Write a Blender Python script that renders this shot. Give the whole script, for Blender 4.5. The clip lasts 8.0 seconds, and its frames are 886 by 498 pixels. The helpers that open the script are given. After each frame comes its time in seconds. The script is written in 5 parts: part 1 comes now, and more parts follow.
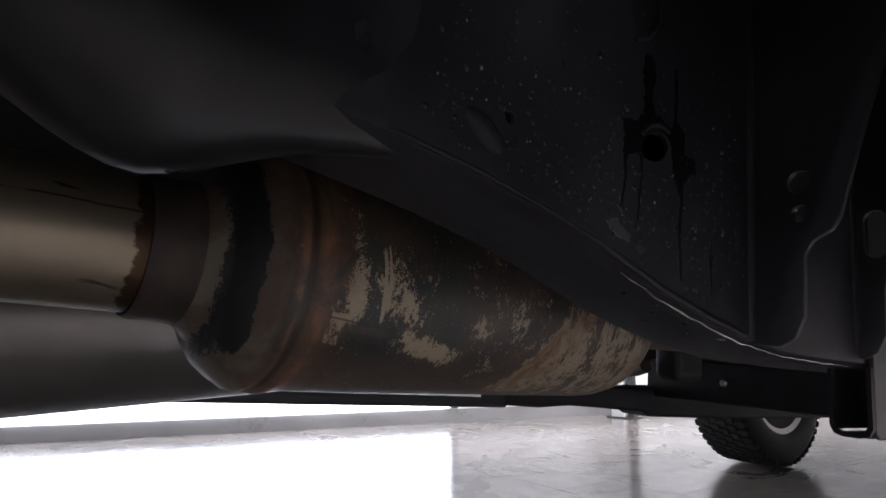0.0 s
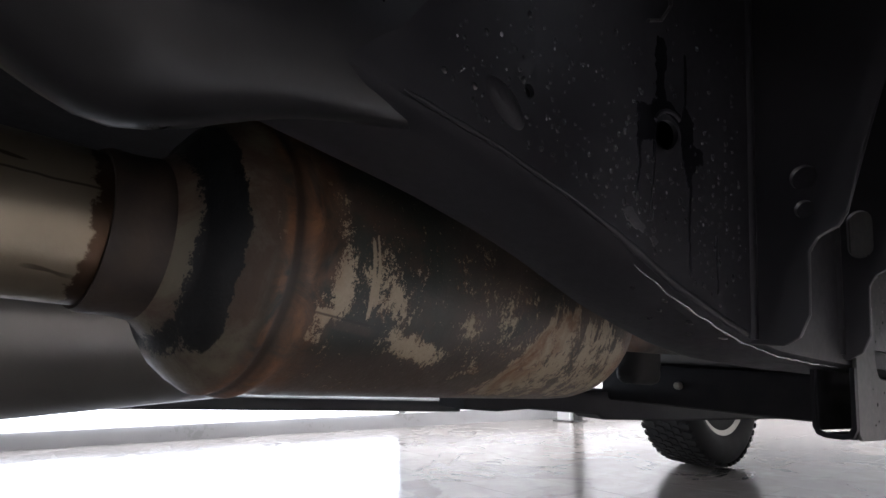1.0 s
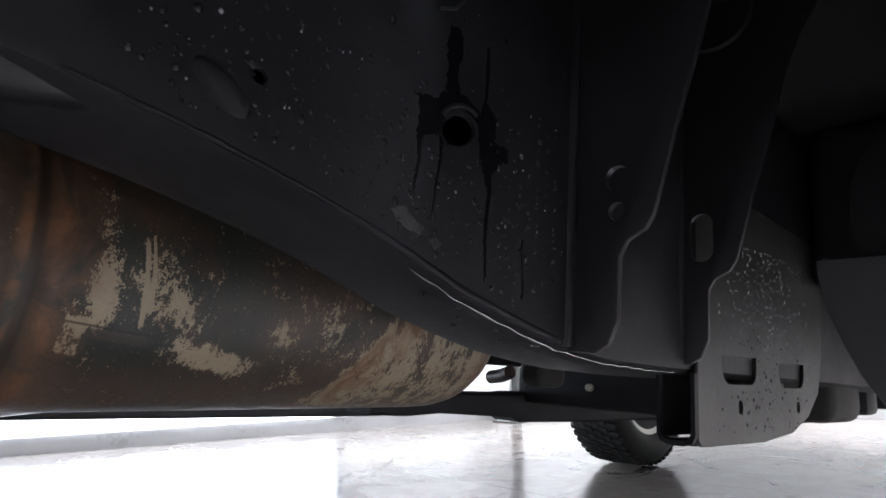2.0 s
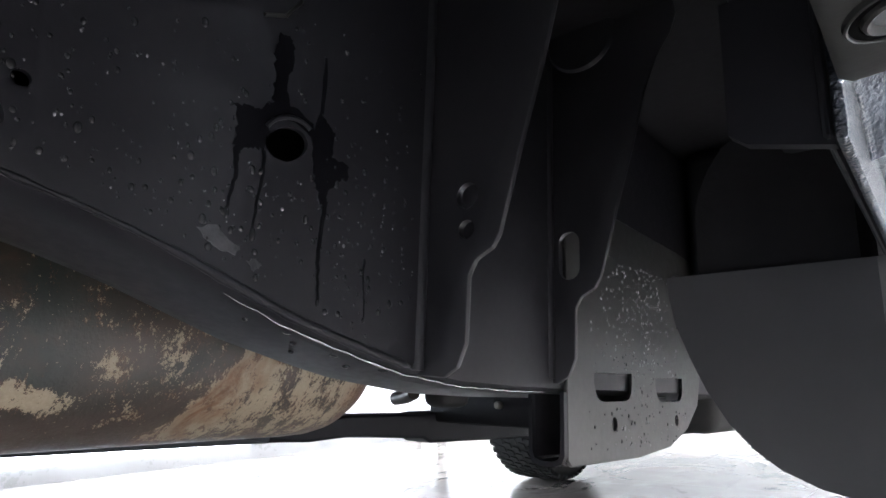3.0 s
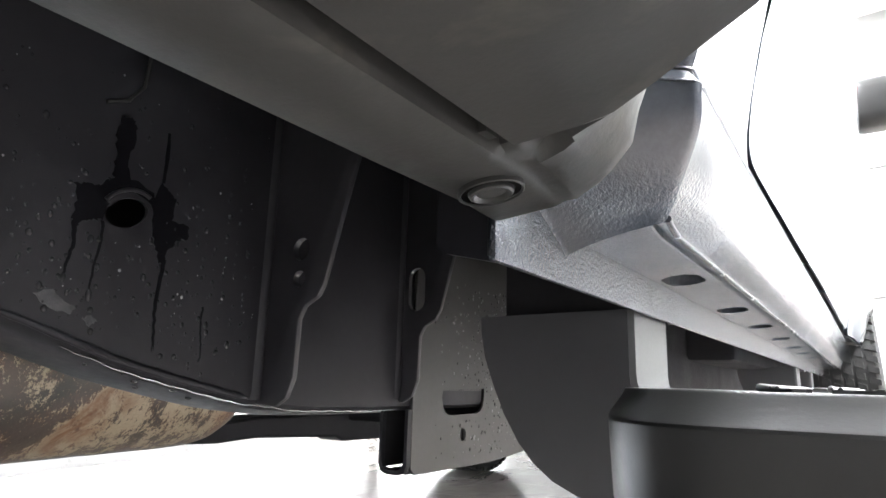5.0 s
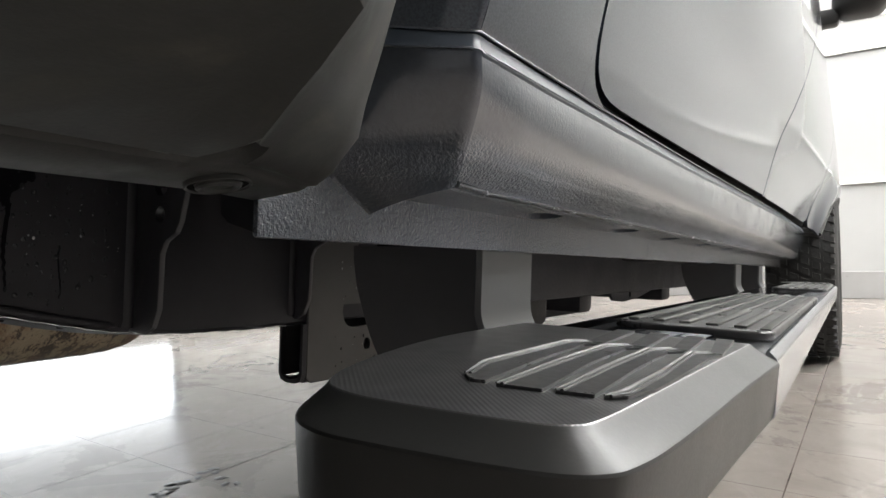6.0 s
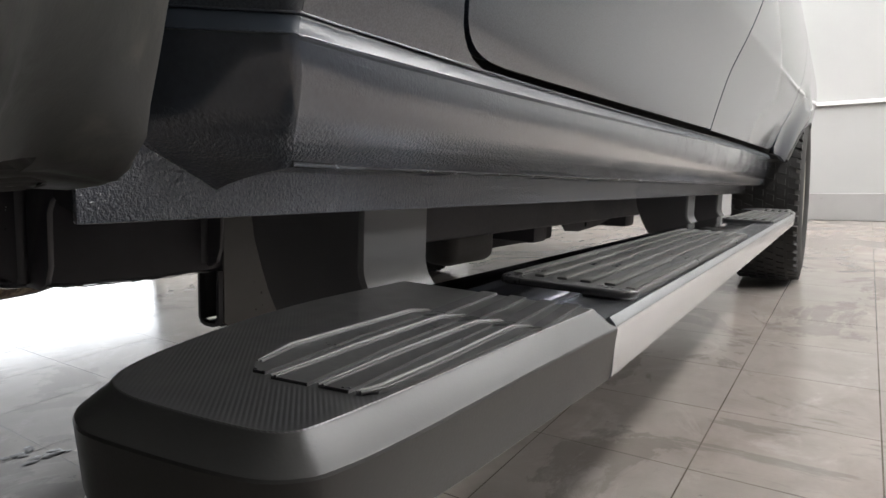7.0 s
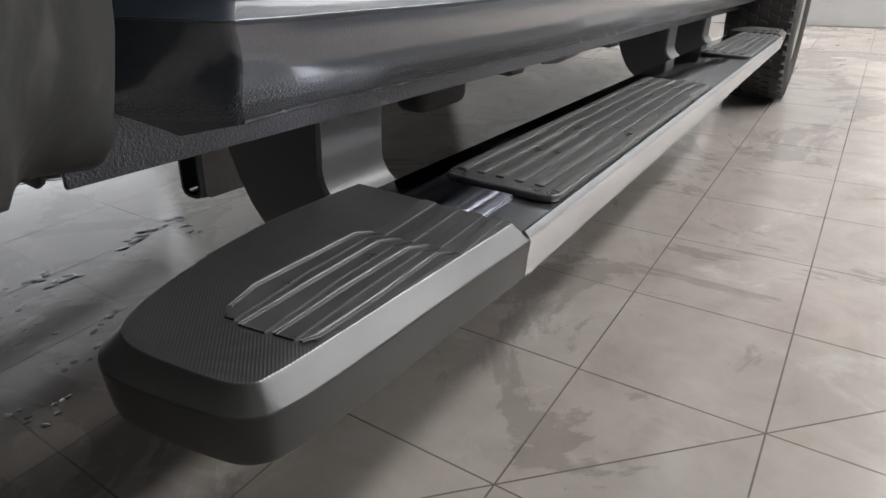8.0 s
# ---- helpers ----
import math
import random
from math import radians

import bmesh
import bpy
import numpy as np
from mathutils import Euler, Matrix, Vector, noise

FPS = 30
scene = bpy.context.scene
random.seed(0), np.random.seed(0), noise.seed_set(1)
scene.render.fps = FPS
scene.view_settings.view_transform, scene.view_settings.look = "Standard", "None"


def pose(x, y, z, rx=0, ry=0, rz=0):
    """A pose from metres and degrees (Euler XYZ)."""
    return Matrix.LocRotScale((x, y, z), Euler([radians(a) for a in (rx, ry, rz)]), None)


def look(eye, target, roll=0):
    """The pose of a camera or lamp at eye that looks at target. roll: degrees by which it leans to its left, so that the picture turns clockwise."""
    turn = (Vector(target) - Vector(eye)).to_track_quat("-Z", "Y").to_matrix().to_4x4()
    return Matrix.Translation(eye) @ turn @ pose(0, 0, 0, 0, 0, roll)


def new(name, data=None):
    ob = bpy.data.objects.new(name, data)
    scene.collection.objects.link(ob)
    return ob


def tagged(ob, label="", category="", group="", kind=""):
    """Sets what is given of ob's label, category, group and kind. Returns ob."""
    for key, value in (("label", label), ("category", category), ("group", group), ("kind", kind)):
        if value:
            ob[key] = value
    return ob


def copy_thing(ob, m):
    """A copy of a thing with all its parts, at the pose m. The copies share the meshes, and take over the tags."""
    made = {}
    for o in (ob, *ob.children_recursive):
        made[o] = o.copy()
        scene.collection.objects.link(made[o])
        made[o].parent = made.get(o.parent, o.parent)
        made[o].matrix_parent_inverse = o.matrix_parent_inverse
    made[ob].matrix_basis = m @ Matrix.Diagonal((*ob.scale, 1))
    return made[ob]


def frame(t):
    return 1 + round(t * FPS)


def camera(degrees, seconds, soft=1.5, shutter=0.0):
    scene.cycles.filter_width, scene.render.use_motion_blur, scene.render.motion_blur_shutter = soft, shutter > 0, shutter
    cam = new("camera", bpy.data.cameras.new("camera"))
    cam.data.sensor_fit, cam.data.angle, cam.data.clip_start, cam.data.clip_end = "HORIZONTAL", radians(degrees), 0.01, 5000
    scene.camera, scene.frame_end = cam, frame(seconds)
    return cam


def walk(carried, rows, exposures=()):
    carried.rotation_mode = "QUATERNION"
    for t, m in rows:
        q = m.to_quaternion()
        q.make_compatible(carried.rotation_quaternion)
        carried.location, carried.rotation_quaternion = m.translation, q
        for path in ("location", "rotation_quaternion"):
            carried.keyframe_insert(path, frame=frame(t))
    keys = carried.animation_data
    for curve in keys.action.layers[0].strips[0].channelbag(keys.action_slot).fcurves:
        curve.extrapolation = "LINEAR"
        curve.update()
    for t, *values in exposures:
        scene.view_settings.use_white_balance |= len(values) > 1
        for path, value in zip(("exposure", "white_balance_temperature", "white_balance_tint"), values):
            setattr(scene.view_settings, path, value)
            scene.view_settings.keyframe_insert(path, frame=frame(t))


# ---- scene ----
cam = camera(72.0, 8.0)
PATH = [
    (0, (-0.14, -0.278, 0.506), (-1.765, 0.839, 0.838), -0.5),
    (0.5, (-0.185, -0.302, 0.487), (-1.742, 0.905, 0.834), -0.5),
    (1, (-0.185, -0.283, 0.503), (-1.702, 0.974, 0.848), -0.5),
    (1.5, (-0.16, -0.242, 0.511), (-1.631, 1.068, 0.86), -0.7),
    (1.7, (-0.151, -0.222, 0.507), (-1.604, 1.109, 0.851), -0.7),
    (3, (-0.116, -0.147, 0.51), (-1.351, 1.375, 0.907), -2.7),
    (3.5, (-0.102, -0.147, 0.521), (-1.273, 1.424, 0.922), -2.5),
    (4, (-0.089, -0.162, 0.53), (-1.213, 1.441, 0.935), -2.5),
    (4.5, (-0.048, -0.173, 0.53), (-1.165, 1.435, 0.935), -2.4),
    (4.7, (-0.034, -0.169, 0.53), (-1.13, 1.455, 0.936), -2.8),
    (5.8, (0.067, -0.116, 0.561), (-1.047, 1.543, 0.613), -2.5),
    (6, (0.083, -0.111, 0.569), (-1.031, 1.55, 0.534), -2.4),
    (6.5, (0.12, -0.094, 0.584), (-0.982, 1.569, 0.43), -2.4),
    (7, (0.154, -0.075, 0.597), (-0.927, 1.58, 0.292), -2.3),
    (7.5, (0.22, -0.07, 0.666), (-0.801, 1.504, -0.028), -2.3),
    (8, (0.208, -0.087, 0.688), (-0.765, 1.401, -0.229), -2.4),
]
EXPOSURES = [(0, 0.1, 5950, 18), (0.5, 0.42, 5950, 16), (1.5, 0.65, 5850, 14), (3, 1.72, 5700, 10), (4.5, 2.4, 5850, 10), (6, 0.14, 6400, 9), (7, -0.25, 6400, 11), (8, -0.2, 6300, 11)]
walk(cam, [(t, look(eye, target, roll)) for t, eye, target, roll in PATH], EXPOSURES)

# ---- world: closed workshop, no sky is seen ----
world = bpy.data.worlds.new("workshop_world")
scene.world = world
world.use_nodes = True
world.node_tree.nodes["Background"].inputs[0].default_value = (0.8, 0.9, 1.0, 1)
world.node_tree.nodes["Background"].inputs[1].default_value = 0.05
CEILING_GLOW, DOOR_GLOW = 62.0, 5.2


# ---- materials ----
def material(name, color, rough=0.5, metal=0.0, spec=0.5):
    m = bpy.data.materials.new(name)
    m.use_nodes = True
    b = m.node_tree.nodes["Principled BSDF"]
    b.inputs["Base Color"].default_value = (*color, 1)
    b.inputs["Roughness"].default_value = rough
    b.inputs["Metallic"].default_value = metal
    b.inputs["Specular IOR Level"].default_value = spec
    return m


class Nodes:
    """Short hand for building a node tree."""

    def __init__(self, m, scale=(1, 1, 1), space="Object"):
        self.t = m.node_tree
        self.b = self.t.nodes["Principled BSDF"]
        co = self.t.nodes.new("ShaderNodeTexCoord")
        mp = self.t.nodes.new("ShaderNodeMapping")
        mp.inputs["Scale"].default_value = scale
        self.join(co.outputs[space], mp.inputs[0])
        self.co = mp.outputs[0]

    def join(self, a, b):
        self.t.links.new(a, b)

    def noise(self, scale, detail=4.0, rough=0.55, distort=0.0, co=None):
        n = self.t.nodes.new("ShaderNodeTexNoise")
        n.inputs["Scale"].default_value = scale
        n.inputs["Detail"].default_value = detail
        n.inputs["Roughness"].default_value = rough
        n.inputs["Distortion"].default_value = distort
        self.join(co or self.co, n.inputs["Vector"])
        return n.outputs["Fac"]

    def ramp(self, fac, stops):
        n = self.t.nodes.new("ShaderNodeValToRGB")
        e = n.color_ramp.elements
        while len(e) < len(stops):
            e.new(0.5)
        for el, (p, c) in zip(e, stops):
            el.position = p
            el.color = (c, c, c, 1) if not isinstance(c, tuple) else (*c, 1)
        self.join(fac, n.inputs[0])
        return n.outputs[0]

    def mix(self, fac, a, b):
        n = self.t.nodes.new("ShaderNodeMix")
        n.data_type = "RGBA"
        for v, s in ((fac, n.inputs[0]), (a, n.inputs[6]), (b, n.inputs[7])):
            if isinstance(v, tuple):
                s.default_value = (*v, 1)
            elif isinstance(v, (int, float)):
                s.default_value = v
            else:
                self.join(v, s)
        return n.outputs[2]

    def math(self, op, a, b=0.0, c=0.0):
        n = self.t.nodes.new("ShaderNodeMath")
        n.operation = op
        for v, s in zip((a, b, c), n.inputs):
            if isinstance(v, (int, float)):
                s.default_value = v
            else:
                self.join(v, s)
        return n.outputs[0]

    def axis(self, i):
        n = self.t.nodes.new("ShaderNodeSeparateXYZ")
        self.join(self.co, n.inputs[0])
        return n.outputs[i]

    def band(self, v, lo, hi, soft=0.01):
        """1 between lo and hi of v, with soft edges."""
        n = self.t.nodes.new("ShaderNodeMapRange")
        n.interpolation_type = "SMOOTHSTEP"
        self.join(v, n.inputs[0])
        n.inputs[1].default_value, n.inputs[2].default_value = lo - soft, lo + soft
        k = self.t.nodes.new("ShaderNodeMapRange")
        k.interpolation_type = "SMOOTHSTEP"
        self.join(v, k.inputs[0])
        k.inputs[1].default_value, k.inputs[2].default_value = hi - soft, hi + soft
        k.inputs[3].default_value, k.inputs[4].default_value = 1.0, 0.0
        return self.math("MULTIPLY", n.outputs[0], k.outputs[0])

    def bump(self, height, strength=0.3, distance=0.002):
        n = self.t.nodes.new("ShaderNodeBump")
        n.inputs["Strength"].default_value = strength
        n.inputs["Distance"].default_value = distance
        self.join(height, n.inputs["Height"])
        self.join(n.outputs[0], self.b.inputs["Normal"])
        self.join(n.outputs[0], self.b.inputs["Coat Normal"])

    def color(self, c):
        self.join(c, self.b.inputs["Base Color"])

    def rough(self, r):
        self.join(r, self.b.inputs["Roughness"])


def worn(name, dark, light, rough=(0.35, 0.6), scale=12.0, metal=0.0, bump=0.15, grain=120.0, spec=0.5):
    """A surface with stains at a large and grain at a small scale."""
    m = material(name, dark, rough[0], metal, spec)
    n = Nodes(m)
    big, fine = n.noise(scale, 5), n.noise(grain, 3)
    n.color(n.mix(n.ramp(big, [(0.3, 0.0), (0.7, 1.0)]), dark, light))
    n.rough(n.ramp(n.math("ADD", n.math("MULTIPLY", big, 0.7), n.math("MULTIPLY", fine, 0.3)), [(0.35, rough[0]), (0.65, rough[1])]))
    n.bump(fine, bump, 0.0008)
    return m


PAINT = material("grey_car_paint", (0.075, 0.08, 0.085), 0.28, 0.45)
PAINT.node_tree.nodes["Principled BSDF"].inputs["Coat Weight"].default_value = 1.0
PAINT.node_tree.nodes["Principled BSDF"].inputs["Coat IOR"].default_value = 1.75
PAINT.node_tree.nodes["Principled BSDF"].inputs["Coat Roughness"].default_value = 0.08
n = Nodes(PAINT)
n.color(n.mix(n.ramp(n.noise(900, 2), [(0.35, 0.0), (0.65, 1.0)]), (0.023, 0.031, 0.046), (0.044, 0.056, 0.076)))
n.bump(n.noise(16, 2), 0.006, 0.002)

LEDGE = worn("glossy_ledge_paint", (0.024, 0.031, 0.042), (0.038, 0.047, 0.060), (0.36, 0.44), 12, 0.0, 0.0, 60, 0.3)
LEDGE.node_tree.nodes["Principled BSDF"].inputs["Coat Weight"].default_value = 0.1
LEDGE.node_tree.nodes["Principled BSDF"].inputs["Coat Roughness"].default_value = 0.05

# sill: same paint over a pebbled stone-chip coat
CHIP = material("stone_chip_coat", (0.03, 0.036, 0.046), 0.30, 0.55)
CHIP.node_tree.nodes["Principled BSDF"].inputs["Coat Weight"].default_value = 1.0
CHIP.node_tree.nodes["Principled BSDF"].inputs["Coat IOR"].default_value = 1.85
CHIP.node_tree.nodes["Principled BSDF"].inputs["Coat Roughness"].default_value = 0.06
n = Nodes(CHIP)
n.color(n.mix(n.noise(300, 2), (0.022, 0.030, 0.047), (0.037, 0.048, 0.070)))
low = n.band(n.axis(2), 0.40, 0.618, 0.007)
flange_zone = n.band(n.axis(0), -0.2, -0.130, 0.001)
patch = n.ramp(n.noise(9, 3), [(0.35, 0.35), (0.6, 1.0)])
edge_zone = n.math("MULTIPLY", n.band(n.axis(2), 0.597, 0.611, 0.004), n.math("MULTIPLY", patch, 1.9))
rough_zone = n.math("MAXIMUM", n.math("MAXIMUM", n.math("MULTIPLY", low, patch), edge_zone), n.math("MULTIPLY", flange_zone, 1.0))
end = n.band(n.axis(1), -1.0, 0.1365, 0.004)
rough_zone = n.math("MULTIPLY", rough_zone, n.math("SUBTRACT", 1.0, n.math("MULTIPLY", n.math("MULTIPLY", end, n.math("SUBTRACT", 1.0, flange_zone)), 0.6)))
upper = n.math("MULTIPLY", n.band(n.axis(2), 0.632, 0.70, 0.004), n.ramp(n.noise(14, 3), [(0.45, 0.0), (0.6, 0.12)]))
pebble = n.math("ADD", n.math("MULTIPLY", n.noise(520, 2, 0.5), 0.7), n.math("MULTIPLY", n.noise(1100, 2, 0.5), 0.3))
n.bump(n.math("MULTIPLY", pebble, n.math("ADD", n.math("MAXIMUM", rough_zone, upper), 0.03)), 1.0, 0.0016)

BLACK = worn("black_chassis_paint", (0.018, 0.018, 0.022), (0.032, 0.032, 0.037), (0.40, 0.58), 9, 0.0, 0.12, 160, 0.22)
UNDERSEAL = worn("black_underseal", (0.017, 0.017, 0.020), (0.030, 0.029, 0.032), (0.6, 0.8), 18, 0.0, 0.5, 120, 0.25)
GLOSSBLACK = worn("glossy_black_paint", (0.007, 0.007, 0.009), (0.015, 0.015, 0.017), (0.25, 0.42), 22, 0.0, 0.3, 60, 0.3)
# near-black for the door seal and for shade painted into gaps
GAP_SHADE = material("black_gap_seal", (0.004, 0.004, 0.004), 0.9, 0.0, 0.05)
# chassis black lightened for the plates, standing in for veiling glare
LIFTED_BLACK = worn("satin_chassis_paint", (0.026, 0.026, 0.031), (0.042, 0.042, 0.048), (0.34, 0.5), 9, 0.0, 0.1, 160)
WET = material("wet_black_stain", (0.007, 0.007, 0.009), 0.6, 0.0, 0.05)
# pale mottled colour for the glint of water low on the rail
GLINT_PATCH = worn("pale_residue", (0.030, 0.030, 0.034), (0.090, 0.090, 0.096), (0.3, 0.6), 160, 0.0, 0.4, 500)
# pale opaque beads: the sparkle of clear water put into the colour
GLINT_BEAD = material("clear_bead", (0.30, 0.30, 0.31), 0.06, 0.0, 1.0)
WATER = material("water_drop", (0.030, 0.030, 0.033), 0.05, 0.0, 0.5)
GUSSET = worn("grey_primed_steel", (0.034, 0.034, 0.033), (0.055, 0.055, 0.052), (0.35, 0.55), 14, 0.0, 0.1, 140)
# bracket paint made paler for the flange that catches more light
LIT_FOLD = worn("satin_grey_fold", (0.12, 0.12, 0.12), (0.15, 0.15, 0.148), (0.34, 0.46), 7, 0.0, 0.05, 400)
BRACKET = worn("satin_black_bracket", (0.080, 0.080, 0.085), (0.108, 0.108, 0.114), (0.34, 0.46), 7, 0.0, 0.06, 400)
LINER = material("moulded_dark_plastic", (0.05, 0.05, 0.05), 0.4, 0.0, 0.35)
n = Nodes(LINER)
n.color(n.mix(n.ramp(n.noise(22, 5, 0.6, 0.5), [(0.56, 0.0), (0.66, 0.55)]), n.mix(n.noise(6, 4), (0.033, 0.0335, 0.033), (0.049, 0.0495, 0.047)), (0.090, 0.087, 0.075)))
n.rough(n.ramp(n.noise(22, 5, 0.6, 0.5), [(0.40, 0.36), (0.62, 0.52)]))
n.bump(n.noise(500, 3), 0.1, 0.0008)
RUBBER = worn("black_rubber", (0.012, 0.012, 0.012), (0.024, 0.023, 0.022), (0.6, 0.8), 15, 0.0, 0.3, 300)
# lighter metallic paint that carries the highlight of the sill's lower edge
HEM_GLINT = worn("wet_painted_hem", (0.04, 0.045, 0.055), (0.13, 0.14, 0.155), (0.12, 0.30), 60, 0.7, 0.5, 420)
# wet rail lip: reflection put into a bright metallic colour
WET_GLINT = material("bare_wet_edge", (0.38, 0.39, 0.41), 0.2, 1.0)
EDGE = worn("worn_rib_edge", (0.075, 0.075, 0.074), (0.12, 0.12, 0.117), (0.28, 0.4), 30, 0.0, 0.03, 300)
CAP = worn("smooth_charcoal_plastic", (0.020, 0.0205, 0.020), (0.029, 0.029, 0.028), (0.35, 0.45), 14, 0.0, 0.05, 700)
RIB = worn("ribbed_rubber_tread", (0.034, 0.034, 0.035), (0.060, 0.060, 0.060), (0.25, 0.4), 25, 0.0, 0.05, 300)
PADMAT = worn("mat_tread_rubber", (0.070, 0.070, 0.066), (0.100, 0.100, 0.094), (0.38, 0.55), 14, 0.0, 0.05, 300)
ALU = material("brushed_aluminium", (0.55, 0.57, 0.61), 0.22, 1.0)
n = Nodes(ALU, (1, 0.03, 1))
grain = n.noise(260, 2)
n.color(n.mix(n.ramp(n.noise(9, 3), [(0.3, 0.0), (0.75, 1.0)]), (0.56, 0.58, 0.61), (0.60, 0.62, 0.65)))
n.rough(n.ramp(grain, [(0.3, 0.17), (0.7, 0.27)]))
CHROME = worn("dark_polished_trim", (0.16, 0.17, 0.20), (0.27, 0.28, 0.32), (0.06, 0.14), 16, 1.0, 0.02, 200)
COLLAR = worn("dark_rusty_collar", (0.020, 0.016, 0.015), (0.058, 0.042, 0.031), (0.45, 0.65), 40, 0.2, 0.3, 260)
PIPE = material("heat_tinted_steel", (0.36, 0.30, 0.22), 0.38, 0.85)
n = Nodes(PIPE)
long = n.t.nodes.new("ShaderNodeMapping")
long.inputs["Scale"].default_value = (1, 0.22, 1)
n.join(n.co, long.inputs[0])
tint = n.mix(n.ramp(n.noise(7, 5), [(0.3, 0.0), (0.7, 1.0)]), (0.22, 0.185, 0.135), (0.31, 0.27, 0.205))
speck = n.math("MULTIPLY", n.ramp(n.noise(75, 2, 0.4, 0.0, long.outputs[0]), [(0.665, 0.0), (0.68, 1.0)]), n.ramp(n.noise(14, 2), [(0.45, 0.0), (0.55, 1.0)]))
line = n.math("MULTIPLY", n.band(n.math("ADD", n.axis(2), n.math("MULTIPLY", n.noise(30, 2), 0.004)), 0.0165, 0.0178, 0.0004), n.ramp(n.noise(40, 2), [(0.45, 0.0), (0.5, 1.0)]))
rusty = n.band(n.math("ADD", n.axis(1), n.math("MULTIPLY", n.noise(70, 5, 0.7), 0.022)), -0.2255, 0.2, 0.0015)
col = n.mix(n.math("MAXIMUM", n.math("MULTIPLY", speck, 0.85), n.math("MULTIPLY", line, 0.8)), tint, (0.05, 0.04, 0.03))
n.color(n.mix(rusty, col, n.mix(n.noise(50, 4), (0.030, 0.020, 0.014), (0.085, 0.050, 0.030))))
n.rough(n.ramp(n.noise(160, 3), [(0.3, 0.32), (0.7, 0.46)]))
n.bump(n.noise(220, 3), 0.08, 0.0008)
TANK = worn("dull_grey_tank", (0.22, 0.215, 0.21), (0.29, 0.28, 0.27), (0.29, 0.37), 5, 0.8, 0.1, 200)
RIMMAT = worn("dusty_alloy", (0.35, 0.33, 0.29), (0.5, 0.48, 0.42), (0.35, 0.5), 12, 0.8, 0.1, 200)
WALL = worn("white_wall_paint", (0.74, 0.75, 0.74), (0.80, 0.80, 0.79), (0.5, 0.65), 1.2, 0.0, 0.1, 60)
# white end wall, colour lowered to dim its reflections in the car
DIMMED_WALL = worn("pale_wall_paint", (0.32, 0.325, 0.317), (0.365, 0.365, 0.357), (0.5, 0.65), 1.2, 0.0, 0.1, 60)
# unseen side and rear walls, darkened to cut light from behind
SHADED_SIDE = worn("grey_wall_paint", (0.20, 0.20, 0.205), (0.25, 0.25, 0.252), (0.5, 0.65), 1.2, 0.0, 0.1, 60)
SHADED_REAR = worn("mid_grey_wall", (0.34, 0.34, 0.345), (0.40, 0.40, 0.405), (0.5, 0.65), 1.2, 0.0, 0.1, 60)
DIRT = worn("wet_dirt", (0.012, 0.011, 0.010), (0.035, 0.03, 0.026), (0.25, 0.5), 60, 0.0, 0.3, 300)
FLAKE = worn("pale_flake", (0.55, 0.53, 0.48), (0.7, 0.68, 0.63), (0.5, 0.7), 60, 0.0, 0.2, 300)
SKIRT = worn("grey_skirting", (0.25, 0.245, 0.24), (0.31, 0.305, 0.30), (0.25, 0.4), 2.5, 0.0, 0.08, 40)
GROUT = material("dark_grout", (0.08, 0.07, 0.065), 0.2)
n = Nodes(GROUT)
# joints paler under the car: wet reflection put into the grout colour
wet_sheen = n.band(n.math("ADD", n.axis(0), n.math("MULTIPLY", n.noise(2.2, 4, 0.6), 0.9)), -9.0, -0.25, 0.22)
soil = n.mix(n.ramp(n.noise(6, 5), [(0.3, 0.0), (0.7, 1.0)]), (0.075, 0.062, 0.050), (0.165, 0.145, 0.122))
n.color(n.mix(wet_sheen, soil, n.mix(n.noise(9, 4), (0.16, 0.15, 0.14), (0.34, 0.32, 0.30))))
n.rough(n.ramp(n.noise(7, 4), [(0.3, 0.14), (0.7, 0.26)]))
RED = material("red_print", (0.6, 0.06, 0.05), 0.5)
GLASS = material("dark_window_glass", (0.01, 0.012, 0.014), 0.03)

# hatch of fine diagonal lines for the cap's top
HATCH = material("hatched_black_tread", (0.022, 0.022, 0.024), 0.45)
n = Nodes(HATCH)
wave = n.t.nodes.new("ShaderNodeTexWave")
wave.bands_direction = "DIAGONAL"
wave.inputs["Scale"].default_value = 250
n.join(n.co, wave.inputs["Vector"])
n.color(n.mix(n.ramp(n.noise(20, 4), [(0.35, 0.0), (0.7, 1.0)]), (0.023, 0.023, 0.024), (0.038, 0.038, 0.037)))
n.rough(n.ramp(n.noise(60, 3), [(0.3, 0.28), (0.7, 0.42)]))
HATCH.node_tree.nodes["Principled BSDF"].inputs["Specular IOR Level"].default_value = 0.8
HATCH.node_tree.nodes["Principled BSDF"].inputs["Coat Weight"].default_value = 0.8
HATCH.node_tree.nodes["Principled BSDF"].inputs["Coat IOR"].default_value = 1.75
HATCH.node_tree.nodes["Principled BSDF"].inputs["Coat Roughness"].default_value = 0.34
n.bump(wave.outputs["Fac"], 0.17, 0.0006)

# silencer: dark flaking paint over beige steel with rust at seams (object y along its axis)
MUFF = material("rusty_painted_silencer", (0.05, 0.05, 0.045), 0.5, 0.0)
n = Nodes(MUFF)
y, z = n.axis(1), n.axis(2)
stretch = n.t.nodes.new("ShaderNodeMapping")
stretch.inputs["Scale"].default_value = (0.7, 1.1, 0.6)
n.join(n.co, stretch.inputs[0])
speckle = n.math("ADD", n.math("MULTIPLY", n.noise(240, 4, 0.75, 0.3, stretch.outputs[0]), 0.6), n.math("MULTIPLY", n.noise(820, 3, 0.8), 0.4))
flake = n.math("ADD", n.math("MULTIPLY", n.noise(38, 4, 0.6, 0.4), 0.42), n.math("MULTIPLY", speckle, 0.58))
